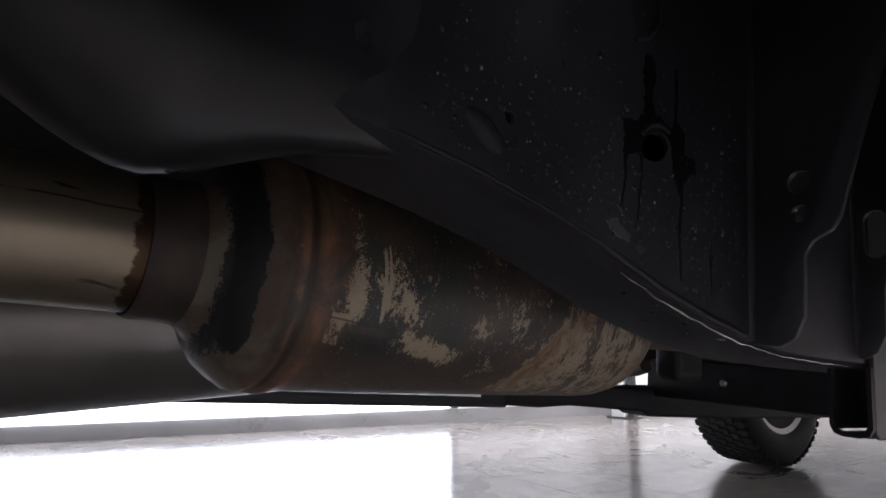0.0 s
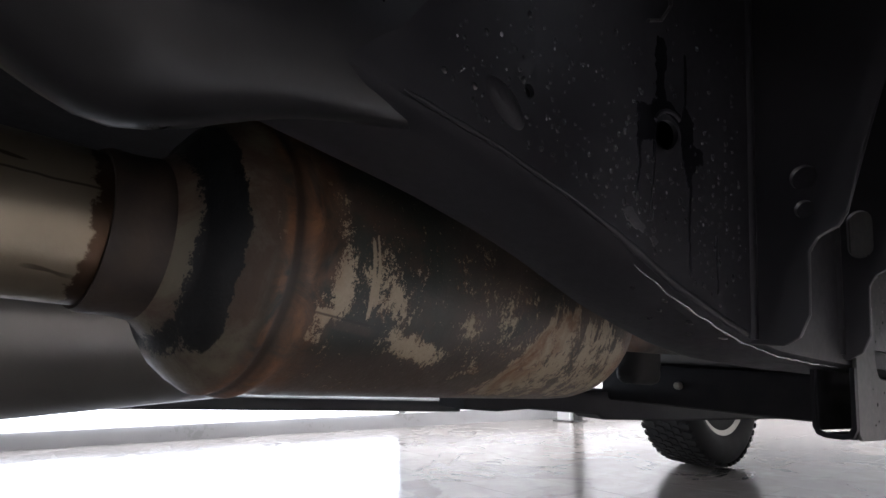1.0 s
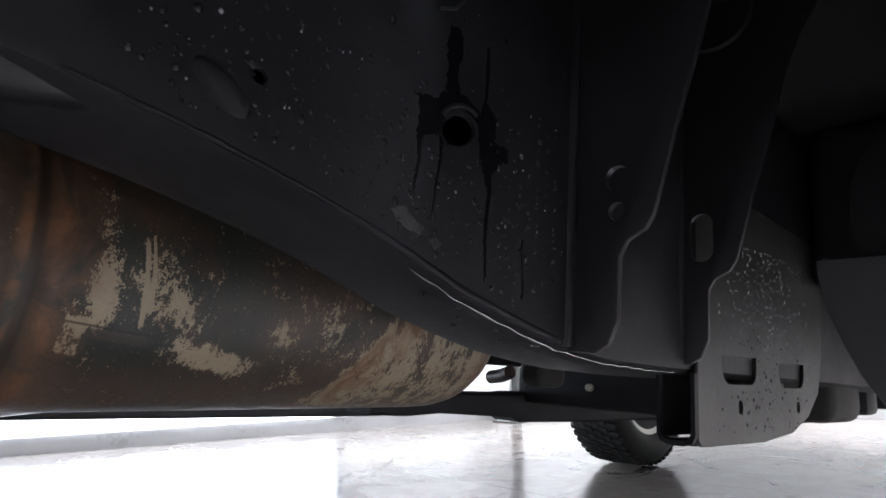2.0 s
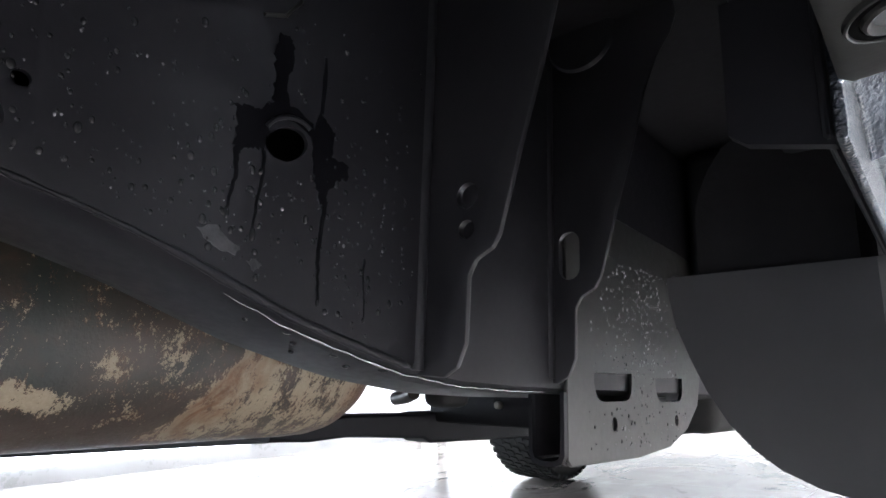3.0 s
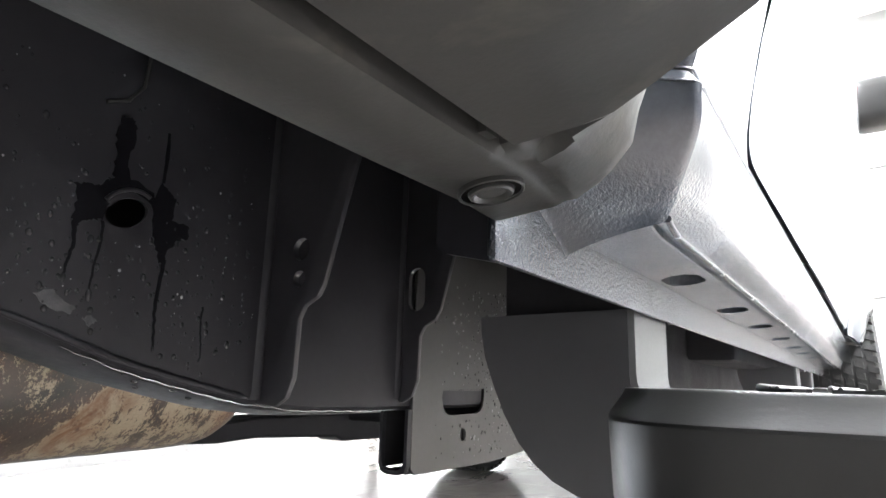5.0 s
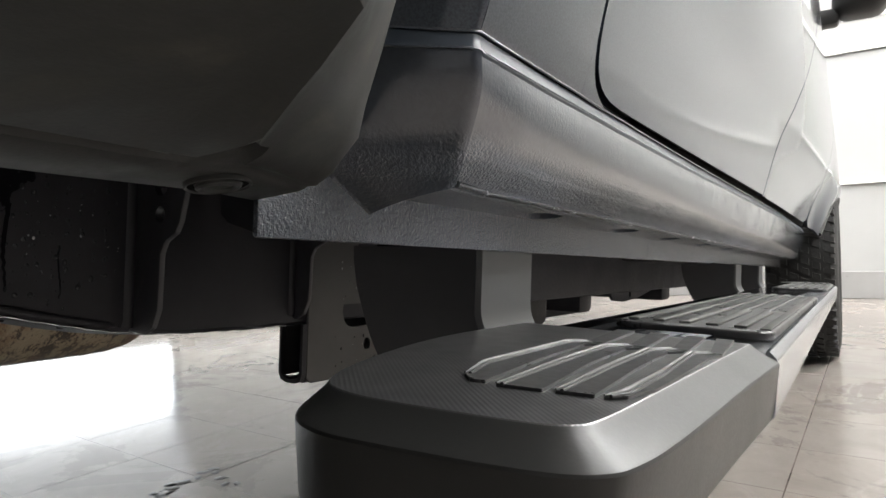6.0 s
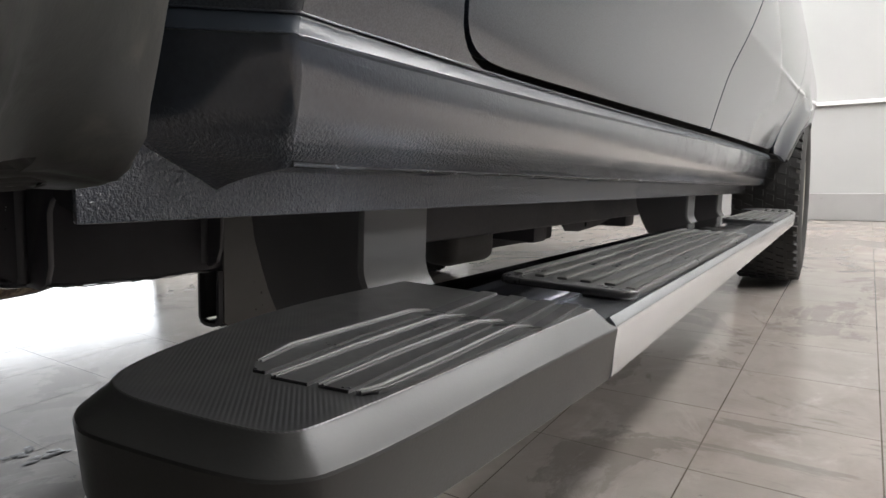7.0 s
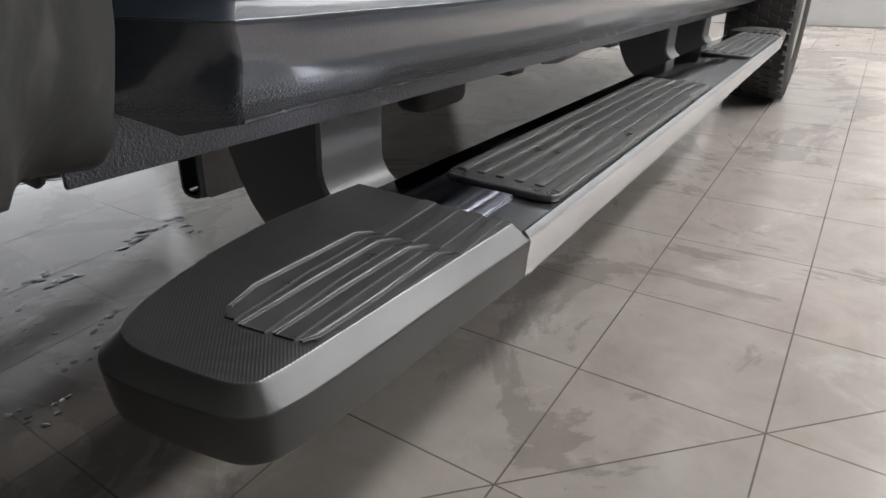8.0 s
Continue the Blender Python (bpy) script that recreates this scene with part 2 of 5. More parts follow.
cloud = n.noise(14, 4, 0.6, 0.6)
fine = n.noise(420, 3, 0.6)
dark = n.mix(n.ramp(cloud, [(0.35, 0.0), (0.65, 1.0)]), (0.011, 0.016, 0.0145), (0.040, 0.045, 0.039))
dark = n.mix(n.ramp(n.noise(8, 5, 0.65, 0.6), [(0.50, 0.0), (0.64, 0.75)]), dark, (0.078, 0.046, 0.032))
beige = n.mix(fine, (0.30, 0.25, 0.17), (0.47, 0.40, 0.29))
rust = n.mix(n.noise(60, 5, 0.7), (0.070, 0.034, 0.020), (0.29, 0.145, 0.068))
brown = n.mix(n.noise(25, 4), (0.060, 0.048, 0.041), (0.110, 0.082, 0.066))
# bare steel: a stripe behind the seam, two long scratches, a scuffed strip low down, a slanted belt at the far end
stripe = n.math("MULTIPLY", n.band(n.math("ADD", y, n.math("MULTIPLY", z, 0.10)), -0.119, -0.106, 0.005), n.band(z, -0.036, 0.034, 0.014))
spray = n.math("MULTIPLY", n.band(y, -0.120, -0.045, 0.018), n.band(z, -0.044, 0.006, 0.022))
line_a = n.math("MULTIPLY", n.band(n.math("ADD", y, n.math("MULTIPLY", z, 0.12)), -0.0925, -0.0900, 0.0008), n.band(z, -0.036, 0.012, 0.004))
line_b = n.math("MULTIPLY", n.band(n.math("ADD", y, n.math("MULTIPLY", z, 0.12)), -0.0880, -0.0864, 0.0007), n.band(z, -0.028, 0.016, 0.004))
strip = n.math("MULTIPLY", n.band(n.math("ADD", z, n.math("MULTIPLY", y, 0.10)), -0.065, -0.049, 0.005), n.band(y, -0.066, 0.002, 0.012))
chip = n.math("MULTIPLY", n.band(n.math("ADD", z, n.math("MULTIPLY", y, 0.10)), -0.066, -0.046, 0.002), n.band(y, -0.126, -0.114, 0.002))
slant = n.math("SUBTRACT", y, n.math("MULTIPLY", z, 0.75))
comb = n.t.nodes.new("ShaderNodeMapping")
comb.inputs["Scale"].default_value = (0.4, 3.0, 0.4)
n.join(n.co, comb.inputs[0])
streak = n.noise(26, 4, 0.65, 0.3, comb.outputs[0])
top = n.math("SUBTRACT", n.math("MULTIPLY", streak, 0.11), 0.060)
under = n.band(n.math("SUBTRACT", z, top), -0.4, -0.008, 0.012)
belt2 = n.math("MULTIPLY", n.math("MULTIPLY", n.band(slant, 0.122, 0.5, 0.006), n.band(y, 0.0, 0.258, 0.02)), n.math("MULTIPLY", under, n.band(z, -0.085, 0.1, 0.012)))
belts = n.math("ADD", n.math("ADD", n.math("MULTIPLY", stripe, 0.100), n.math("MULTIPLY", spray, 0.080)), n.math("ADD", n.math("MULTIPLY", n.math("MAXIMUM", strip, n.math("MULTIPLY", n.math("MULTIPLY", n.band(y, -0.01, 0.10, 0.03), n.band(z, -0.075, 0.0, 0.03)), 0.40)), 0.140), n.math("MULTIPLY", belt2, n.math("MULTIPLY", streak, 0.23))))
lines = n.math("MULTIPLY", n.math("MAXIMUM", line_a, line_b), 0.12)
worn_off = n.math("ADD", n.math("ADD", flake, belts), n.math("ADD", lines, n.math("MULTIPLY", chip, 0.13)))
bare = n.ramp(worn_off, [(0.605, 0.0), (0.611, 1.0)])
low = n.band(z, -0.2, -0.062, 0.016)
far = n.math("MULTIPLY", n.band(y, -0.005, 0.30, 0.035), n.ramp(n.noise(12, 5, 0.65, 0.5), [(0.36, 0.25), (0.58, 0.95)]))
col = n.mix(n.math("MAXIMUM", low, far), dark, brown)
halo = n.math("MULTIPLY", n.ramp(worn_off, [(0.565, 0.0), (0.604, 0.7)]), n.ramp(n.noise(34, 4, 0.7), [(0.46, 0.0), (0.62, 1.0)]))
col = n.mix(halo, col, rust)
dots = n.math("MULTIPLY", n.ramp(n.noise(380, 2, 0.5), [(0.70, 0.0), (0.72, 1.0)]), n.band(y, -0.10, 0.26, 0.03))
col = n.mix(n.math("MAXIMUM", bare, n.math("MULTIPLY", dots, 0.8)), col, beige)
gouge = n.math("MULTIPLY", n.band(n.math("ADD", z, n.math("MULTIPLY", y, 0.10)), -0.0555, -0.0500, 0.0012), n.band(y, -0.113, -0.078, 0.005))
col = n.mix(n.math("MULTIPLY", gouge, 0.85), col, n.mix(fine, (0.02, 0.018, 0.016), (0.075, 0.058, 0.046)))
rim_line = n.math("MULTIPLY", n.band(n.math("ADD", z, n.math("MULTIPLY", y, 0.10)), -0.0495, -0.0482, 0.0004), n.band(y, -0.130, -0.082, 0.004))
col = n.mix(n.math("MULTIPLY", rim_line, 0.8), col, (0.012, 0.010, 0.009))
twin = n.math("ADD", n.band(y, -0.1555, -0.1490, 0.002), n.band(y, -0.1405, -0.130, 0.004))
seam = n.math("ADD", n.math("ADD", n.math("MULTIPLY", n.band(y, -0.159, -0.114, 0.008), 0.62), n.math("MULTIPLY", twin, 0.6)), n.math("MULTIPLY", n.band(y, 0.240, 0.4, 0.014), 0.7))
rust_low = n.math("MULTIPLY", belt2, n.band(slant, 0.118, 0.165, 0.016))
stain = n.math("MULTIPLY", n.math("ADD", n.math("MULTIPLY", seam, 0.85), n.math("MULTIPLY", rust_low, 1.0)), n.ramp(n.noise(26, 6, 0.7, 0.9), [(0.38, 0.05), (0.60, 1.0)]))
col = n.mix(stain, col, rust)
groove = n.band(y, -0.1490, -0.1432, 0.0014)
col = n.mix(n.math("MULTIPLY", groove, 0.8), col, (0.030, 0.020, 0.015))
dome = n.band(y, -0.4, -0.157, 0.004)
patchy = n.math("ADD", n.math("MULTIPLY", n.math("MULTIPLY", n.band(n.math("ADD", n.math("ADD", y, n.math("MULTIPLY", speckle, 0.016)), n.math("MULTIPLY", cloud, 0.016)), -0.1700, -0.1550, 0.003), n.band(z, -0.060, 0.075, 0.020)), 0.30), n.math("MULTIPLY", flake, 0.8))
olive = n.mix(n.ramp(n.noise(16, 6, 0.7, 0.5), [(0.42, 0.0), (0.58, 1.0)]), (0.140, 0.124, 0.090), (0.085, 0.058, 0.042))
col = n.mix(dome, col, n.mix(n.ramp(patchy, [(0.49, 0.0), (0.52, 1.0)]), olive, (0.009, 0.010, 0.011)))
n.color(col)
n.rough(n.ramp(flake, [(0.4, 0.36), (0.65, 0.62)]))
n.bump(n.math("ADD", n.math("MULTIPLY", bare, 0.6), fine), 0.3, 0.0008)

# floor tiles: worn grey porcelain with wet patches and dirt
TILE = material("worn_floor_tile", (0.33, 0.31, 0.29), 0.3)
n = Nodes(TILE, space="Generated")
n.co = n.t.nodes.new("ShaderNodeNewGeometry").outputs["Position"]
rnd = n.t.nodes.new("ShaderNodeObjectInfo").outputs["Random"]
big, mid, fine = n.noise(1.1, 5, 0.6, 0.6), n.noise(7, 6, 0.65, 0.5), n.noise(90, 4, 0.6)
base = n.mix(n.ramp(mid, [(0.3, 0.0), (0.7, 1.0)]), (0.24, 0.207, 0.183), (0.37, 0.335, 0.305))
base = n.mix(n.math("MULTIPLY", rnd, 0.35), base, (0.29, 0.275, 0.26))
damp = n.ramp(n.math("ADD", n.math("MULTIPLY", big, 0.7), n.math("MULTIPLY", mid, 0.3)), [(0.38, 0.0), (0.62, 1.0)])
base = n.mix(n.math("MULTIPLY", damp, 0.35), base, (0.15, 0.135, 0.12))
grime = n.ramp(n.noise(16, 7, 0.75, 0.4), [(0.66, 0.0), (0.72, 1.0)])
base = n.mix(n.math("MULTIPLY", grime, 0.7), base, (0.05, 0.045, 0.04))
# hard-edged wet patches and pale dried stains
pool = n.ramp(n.noise(2.0, 8, 0.68, 1.0), [(0.535, 0.0), (0.56, 1.0)])
base = n.mix(n.math("MULTIPLY", pool, 0.40), base, (0.115, 0.10, 0.088))
chalk = n.math("MULTIPLY", n.ramp(n.noise(3.4, 8, 0.72, 1.4), [(0.56, 0.0), (0.66, 1.0)]), 0.22)
base = n.mix(chalk, base, (0.48, 0.46, 0.44))
n.color(base)
wet = n.mix(pool, n.mix(damp, (0.18, 0.18, 0.18), (0.155, 0.155, 0.155)), (0.13, 0.13, 0.13))
n.rough(n.math("ADD", n.mix(chalk, wet, (0.18, 0.18, 0.18)), n.math("MULTIPLY", fine, 0.04)))
n.bump(n.math("ADD", mid, n.math("MULTIPLY", fine, 0.3)), 0.010, 0.002)


def glow(name, color, strength):
    m = bpy.data.materials.new(name)
    m.use_nodes = True
    b = m.node_tree.nodes["Principled BSDF"]
    b.inputs["Base Color"].default_value = (0.8, 0.8, 0.8, 1)
    b.inputs["Emission Color"].default_value = (*color, 1)
    b.inputs["Emission Strength"].default_value = strength
    return m


LED = glow("led_diffuser", (1.0, 0.98, 0.95), CEILING_GLOW)
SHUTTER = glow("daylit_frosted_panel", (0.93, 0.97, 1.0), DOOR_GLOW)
# upper door panels are plain; a faint glow is added to them
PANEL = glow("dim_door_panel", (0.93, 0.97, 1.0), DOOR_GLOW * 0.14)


# ---- mesh helpers ----
def part(name, bm, mat, parent=None, label="", smooth=35, m=None):
    """Links a bmesh as one mesh object under a thing or a part."""
    bmesh.ops.recalc_face_normals(bm, faces=bm.faces)
    me = bpy.data.meshes.new(name)
    bm.to_mesh(me)
    bm.free()
    for p in me.polygons:
        p.use_smooth = smooth > 0
    if smooth:
        me.set_sharp_from_angle(angle=radians(smooth))
    me.materials.append(mat)
    ob = new(name, me)
    ob.parent = parent
    if m is not None:
        ob.matrix_local = m
    if label:
        tagged(ob, label)
    return ob


def solid(rings, closed=True):
    """A skin over rings of the same number of points; the ends are closed."""
    bm = bmesh.new()
    vs = [[bm.verts.new(p) for p in ring] for ring in rings]
    k = len(rings[0])
    for a, b in zip(vs, vs[1:]):
        for i in range(k if closed else k - 1):
            j = (i + 1) % k
            bm.faces.new((a[i], a[j], b[j], b[i]))
    if closed:
        bm.faces.new(vs[0][::-1])
        bm.faces.new(vs[-1])
    return bm


def thicken(bm, faces, thick):
    """Gives a sheet depth towards the inside of the car (-x, +y)."""
    bm.normal_update()
    rim = [e for e in bm.edges if len(e.link_faces) == 1]
    twin = {}
    for v in list(bm.verts):
        d = v.normal if v.normal.dot(Vector((-1.0, 0.8, 0.0))) > 0 else -v.normal
        twin[v] = bm.verts.new(v.co + d * thick)
    for f in faces:
        bm.faces.new([twin[v] for v in reversed(f.verts)])
    for e in rim:
        p, q = e.verts
        bm.faces.new((p, q, twin[q], twin[p]))


def prism(poly, axis, a, b):
    """A polygon in the plane across axis, pushed from a to b. Polygon pairs are (y, z), (x, z) or (x, y)."""
    def at(p, v):
        return {"x": (v, p[0], p[1]), "y": (p[0], v, p[1]), "z": (p[0], p[1], v)}[axis]
    return solid([[at(p, a) for p in poly], [at(p, b) for p in poly]])


def bevel(bm, width, segments=2, angle=30):
    edges = [e for e in bm.edges if len(e.link_faces) == 2 and e.calc_face_angle(0) > radians(angle)]
    bmesh.ops.bevel(bm, geom=edges, offset=width, segments=segments, profile=0.5, affect="EDGES", clamp_overlap=True)
    return bm


def box(x0, x1, y0, y1, z0, z1, r=0.0, segments=2):
    bm = prism([(x0, y0), (x1, y0), (x1, y1), (x0, y1)], "z", z0, z1)
    bmesh.ops.recalc_face_normals(bm, faces=bm.faces)
    return bevel(bm, r, segments) if r else bm


def lathe(profile, origin, axis=(0, 1, 0), steps=48):
    """Rings of (distance along axis, radius) round an axis."""
    ax = Vector(axis).normalized()
    u = ax.cross(Vector((0, 0, 1)) if abs(ax.z) < 0.9 else Vector((1, 0, 0))).normalized()
    v = ax.cross(u)
    o = Vector(origin)
    rings = [[o + ax * h + (u * math.cos(a) + v * math.sin(a)) * r for a in (2 * math.pi * i / steps for i in range(steps))] for h, r in profile]
    return solid(rings)


def tube(path, r, steps=16):
    """A round bar along points; r may be one radius or one a point."""
    radii = r if isinstance(r, (list, tuple)) else [r] * len(path)
    pts = [Vector(p) for p in path]
    rings = []
    for i, p in enumerate(pts):
        d = (pts[min(i + 1, len(pts) - 1)] - pts[max(i - 1, 0)]).normalized()
        u = d.cross(Vector((0, 0, 1)) if abs(d.z) < 0.9 else Vector((1, 0, 0))).normalized()
        v = d.cross(u)
        rings.append([p + (u * math.cos(a) + v * math.sin(a)) * radii[i] for a in (2 * math.pi * k / steps for k in range(steps))])
    return solid(rings)


def arc(cx, cy, r, a0, a1, k=8):
    return [(cx + r * math.cos(radians(a0 + (a1 - a0) * i / k)), cy + r * math.sin(radians(a0 + (a1 - a0) * i / k))) for i in range(k + 1)]


def interp(v, table):
    return float(np.interp(v, [p[0] for p in table], [p[1] for p in table]))


def glide(v, table):
    """A smooth curve through a table of (v, value)."""
    v = min(max(v, table[0][0]), table[-1][0])
    k = max(i for i, p in enumerate(table[:-1]) if p[0] <= v)

    def slope(i):
        a, b = table[max(i - 1, 0)], table[min(i + 1, len(table) - 1)]
        return (b[1] - a[1]) / (b[0] - a[0])
    (v0, x0), (v1, x1) = table[k], table[k + 1]
    w, f = v1 - v0, (v - v0) / (v1 - v0)
    return (2 * f**3 - 3 * f**2 + 1) * x0 + (f**3 - 2 * f**2 + f) * w * slope(k) + (3 * f**2 - 2 * f**3) * x1 + (f**3 - f**2) * w * slope(k + 1)


def cut(ob, cutters):
    """Cuts holes: takes the shapes of bmeshes out of ob's mesh."""
    for bm in cutters:
        bmesh.ops.recalc_face_normals(bm, faces=bm.faces)
        me = bpy.data.meshes.new("cutter")
        bm.to_mesh(me)
        bm.free()
        tool = new("cutter", me)
        tool.matrix_world = ob.matrix_world
        tool.parent = ob.parent
        tool.matrix_basis = ob.matrix_basis
        mod = ob.modifiers.new("hole", "BOOLEAN")
        mod.operation, mod.solver, mod.object = "DIFFERENCE", "EXACT", tool
        bpy.context.view_layer.update()
        done = bpy.data.meshes.new_from_object(ob.evaluated_get(bpy.context.evaluated_depsgraph_get()))
        ob.modifiers.clear()
        old, ob.data = ob.data, done
        done.name = old.name
        bpy.data.objects.remove(tool)
        bpy.data.meshes.remove(me)
        bpy.data.meshes.remove(old)
    ob.data.set_sharp_from_angle(angle=radians(35))
    return ob


def slot_shape(axis, c, half, r, a, b):
    """A slot with round ends across axis at c = (u, v); half is the straight half length along v."""
    pts = arc(c[0], c[1] + half, r, 0, 180, 8) + arc(c[0], c[1] - half, r, 180, 360, 8)
    return prism(pts, axis, a, b)


# ---- the room ----
def wall_a(y):
    """x of the slanting long wall at y."""
    return -3.69 + (y - 3.03) * 0.2768


ROOM_N, ROOM_S, ROOM_E, HIGH = 5.3, -3.6, 5.6, 3.0


def structure(ob, label, category):
    return tagged(ob, label, category, kind="structure")


structure(part("wall_west", prism([(wall_a(ROOM_S), ROOM_S), (wall_a(ROOM_N), ROOM_N), (wall_a(ROOM_N) - 0.15, ROOM_N), (wall_a(ROOM_S) - 0.15, ROOM_S)], "z", -0.05, HIGH), WALL, smooth=0), "plain white painted workshop wall with grey skirting", "wall")
structure(part("wall_north", box(wall_a(ROOM_N) - 0.15, ROOM_E + 0.15, ROOM_N, ROOM_N + 0.15, -0.05, HIGH), DIMMED_WALL, smooth=0), "white painted end wall, dimmed in colour, with thin rails", "wall")
structure(part("wall_east", box(ROOM_E, ROOM_E + 0.15, ROOM_S, ROOM_N, -0.05, HIGH), SHADED_SIDE, smooth=0), "plain unseen side wall, darkened to cut the light", "wall")
structure(part("wall_south", box(wall_a(ROOM_S) - 0.15, ROOM_E + 0.15, ROOM_S - 0.15, ROOM_S, -0.05, HIGH), SHADED_REAR, smooth=0), "plain unseen rear wall, darkened to cut the light", "wall")
structure(part("ceiling", box(wall_a(ROOM_S) - 0.2, ROOM_E + 0.2, ROOM_S - 0.2, ROOM_N + 0.2, HIGH, HIGH + 0.1), WALL, smooth=0), "flat white workshop ceiling", "ceiling")
structure(part("baseboard", prism([(wall_a(ROOM_S) + 0.002, ROOM_S), (wall_a(ROOM_N) + 0.002, ROOM_N), (wall_a(ROOM_N) + 0.014, ROOM_N), (wall_a(ROOM_S) + 0.014, ROOM_S)], "z", 0.0, 0.095), SKIRT, smooth=0), "grey tiled skirting along the long wall", "baseboard")
structure(part("baseboard", bevel(box(wall_a(ROOM_N) + 0.02, ROOM_E - 0.002, ROOM_N - 0.012, ROOM_N - 0.001, 0.0, 0.2), 0.003, 1), SKIRT, smooth=0), "grey tiled skirting along the end wall", "baseboard")
for z, h in ((0.84, 0.025), (1.80, 0.05)):
    structure(part("trim", box(-2.0, ROOM_E - 0.01, ROOM_N - 0.03, ROOM_N - 0.001, z, z + h, 0.004), WALL, smooth=0), "thin white rail fixed across the end wall", "trim")

# door in the long wall; lowest panel glows as daylight, upper ones faintly
door = tagged(new("sectional_door"), "wide pale sectional door, lowest row glowing in place of daylight", "garage door")
ang = math.atan2(0.2768, 1.0)
door.matrix_world = pose(wall_a(2.38) + 0.018, 2.38, 0.0, 0, 0, -math.degrees(ang))
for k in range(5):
    part("door_panel", box(0.0, 0.012, -3.3, -0.06, 0.105 + 0.48 * k, 0.105 + 0.48 * k + 0.465, 0.004), PANEL if k else SHUTTER, door, "" if k else "glowing lower row standing in for daylight below the door", smooth=0)
part("door_frame", box(0.0, 0.03, -0.055, 0.0, 0.10, 2.55, 0.004), ALU, door, smooth=0)
part("door_frame", box(0.0, 0.03, -3.35, 0.0, 2.5, 2.56, 0.004), ALU, door, smooth=0)

# white post with a dark cable run by the wall
post = tagged(new("corner_post"), "white steel post with a dark cable run, standing on the tiles", "post")
post.matrix_world = pose(-3.33, 3.55, 0, 0, 0, 8)
part("post_body", box(-0.055, 0.055, -0.05, 0.05, 0.004, HIGH - 0.01, 0.008), WALL, post, smooth=0)
part("cable_run", box(0.075, 0.125, -0.03, 0.03, 0.004, HIGH - 0.01, 0.006), GUSSET, post, smooth=0)
part("base_plate", box(-0.08, 0.14, -0.075, 0.075, 0.0, 0.01, 0.003), GUSSET, post, smooth=0)

light = tagged(new("ceiling_light"), "long white ceiling light with a glowing diffuser", "ceiling light", "workshop ceiling lights")
part("frame", bevel(box(-0.16, 0.16, -1.2, 1.2, -0.05, -0.002), 0.006, 1), WALL, light, smooth=0)
part("diffuser", box(-0.14, 0.14, -1.17, 1.17, -0.058, -0.05, 0.003), LED, light, smooth=0)
light.matrix_world = pose(1.6, 2.1, HIGH)
for x, y in ((1.6, 4.05), (2.9, 2.2), (-0.7, 1.6), (-0.7, 4.05)):
    copy_thing(light, pose(x, y, HIGH))

# printed sign high on the end wall
sign = tagged(new("wall_sign"), "white wall sign with red print", "sign")
sign.matrix_world = pose(0.36, ROOM_N - 0.012, 2.05)
part("board", box(-0.3, 0.6, -0.006, 0.006, -0.02, 0.4, 0.003), WALL, sign, smooth=0)
letters = bpy.data.curves.new("print", "FONT")
letters.body, letters.size, letters.extrude, letters.align_x = "EXIT", 0.34, 0.001, "CENTER"
letters.materials.append(RED)
word = new("print", letters)
word.parent = sign
word.matrix_local = pose(0.15, -0.0075, 0.07, 90, 0, 0)

# ---- the car: its own frame leans down to the far axle and slightly to its outer side ----
P0 = Vector((0, 0.075, 0.517))
LEAN = Matrix.Translation(P0) @ pose(0, 0, 0, -3.9, 2.5, 0) @ Matrix.Translation(-P0)
car = tagged(new("car"), "dark grey off-road car, one end raised, wheel off, underside wet", "car")
car.matrix_world = LEAN

# outer skin of the side: (z, x)
SIDE = [(0.655, -0.0660), (0.6655, -0.0653), (0.672, -0.0628), (0.69, -0.0575), (0.74, -0.046), (0.80, -0.030), (0.86, -0.006), (0.917, 0.012), (0.99, 0.023), (1.08, 0.022), (1.16, 0.006), (1.22, -0.02), (1.45, -0.13), (1.62, -0.24)]


def side_x(z):
    """x of the side at z: straight pieces round the ledge, a smooth curve above it."""
    return interp(z, SIDE) if z <= 0.69 else glide(z, SIDE)



def skin(y0, y1, z0, z1, inset=0.0, thick=0.012, steps=14, zsteps=14, shape=None):
    """A piece of the curved side between y0 and y1; shape(y) may raise its lower edge."""
    bm = bmesh.new()
    rows = []
    for i in range(steps + 1):
        y = y0 + (y1 - y0) * i / steps
        low = shape(y) if shape else z0
        zs = [low + (z1 - low) * k / zsteps for k in range(zsteps + 1)]
        rows.append([bm.verts.new((side_x(z) - inset, y, z)) for z in zs])
    faces = []
    for a, b in zip(rows, rows[1:]):
        for i in range(zsteps):
            faces.append(bm.faces.new((a[i], a[i + 1], b[i + 1], b[i])))
    thicken(bm, faces, thick)
    return bm


def curved_panel(points, z1, thick=0.014):
    """A side panel with a free outline low down: points are (y, z) of its lower edge, its top lies at z1."""
    bm = bmesh.new()
    rows = []
    for y, low in points:
        rows.append([bm.verts.new((side_x(low + (z1 - low) * (k / 30) ** 2), y, low + (z1 - low) * (k / 30) ** 2)) for k in range(31)])
    faces = []
    for a, b in zip(rows, rows[1:]):
        for i in range(30):
            faces.append(bm.faces.new((a[i], a[i + 1], b[i + 1], b[i])))
    thicken(bm, faces, thick)
    return bm


WHEEL_Y = 2.86
# sill: pinch flange, perforated underside, rounded outer skin
SILL_END = 2.42
SKIN_X = [(0.592, -0.094), (0.598, -0.0845), (0.602, -0.0795), (0.609, -0.0720), (0.620, -0.0655), (0.632, -0.0615), (0.643, -0.0598), (0.652, -0.0602)]
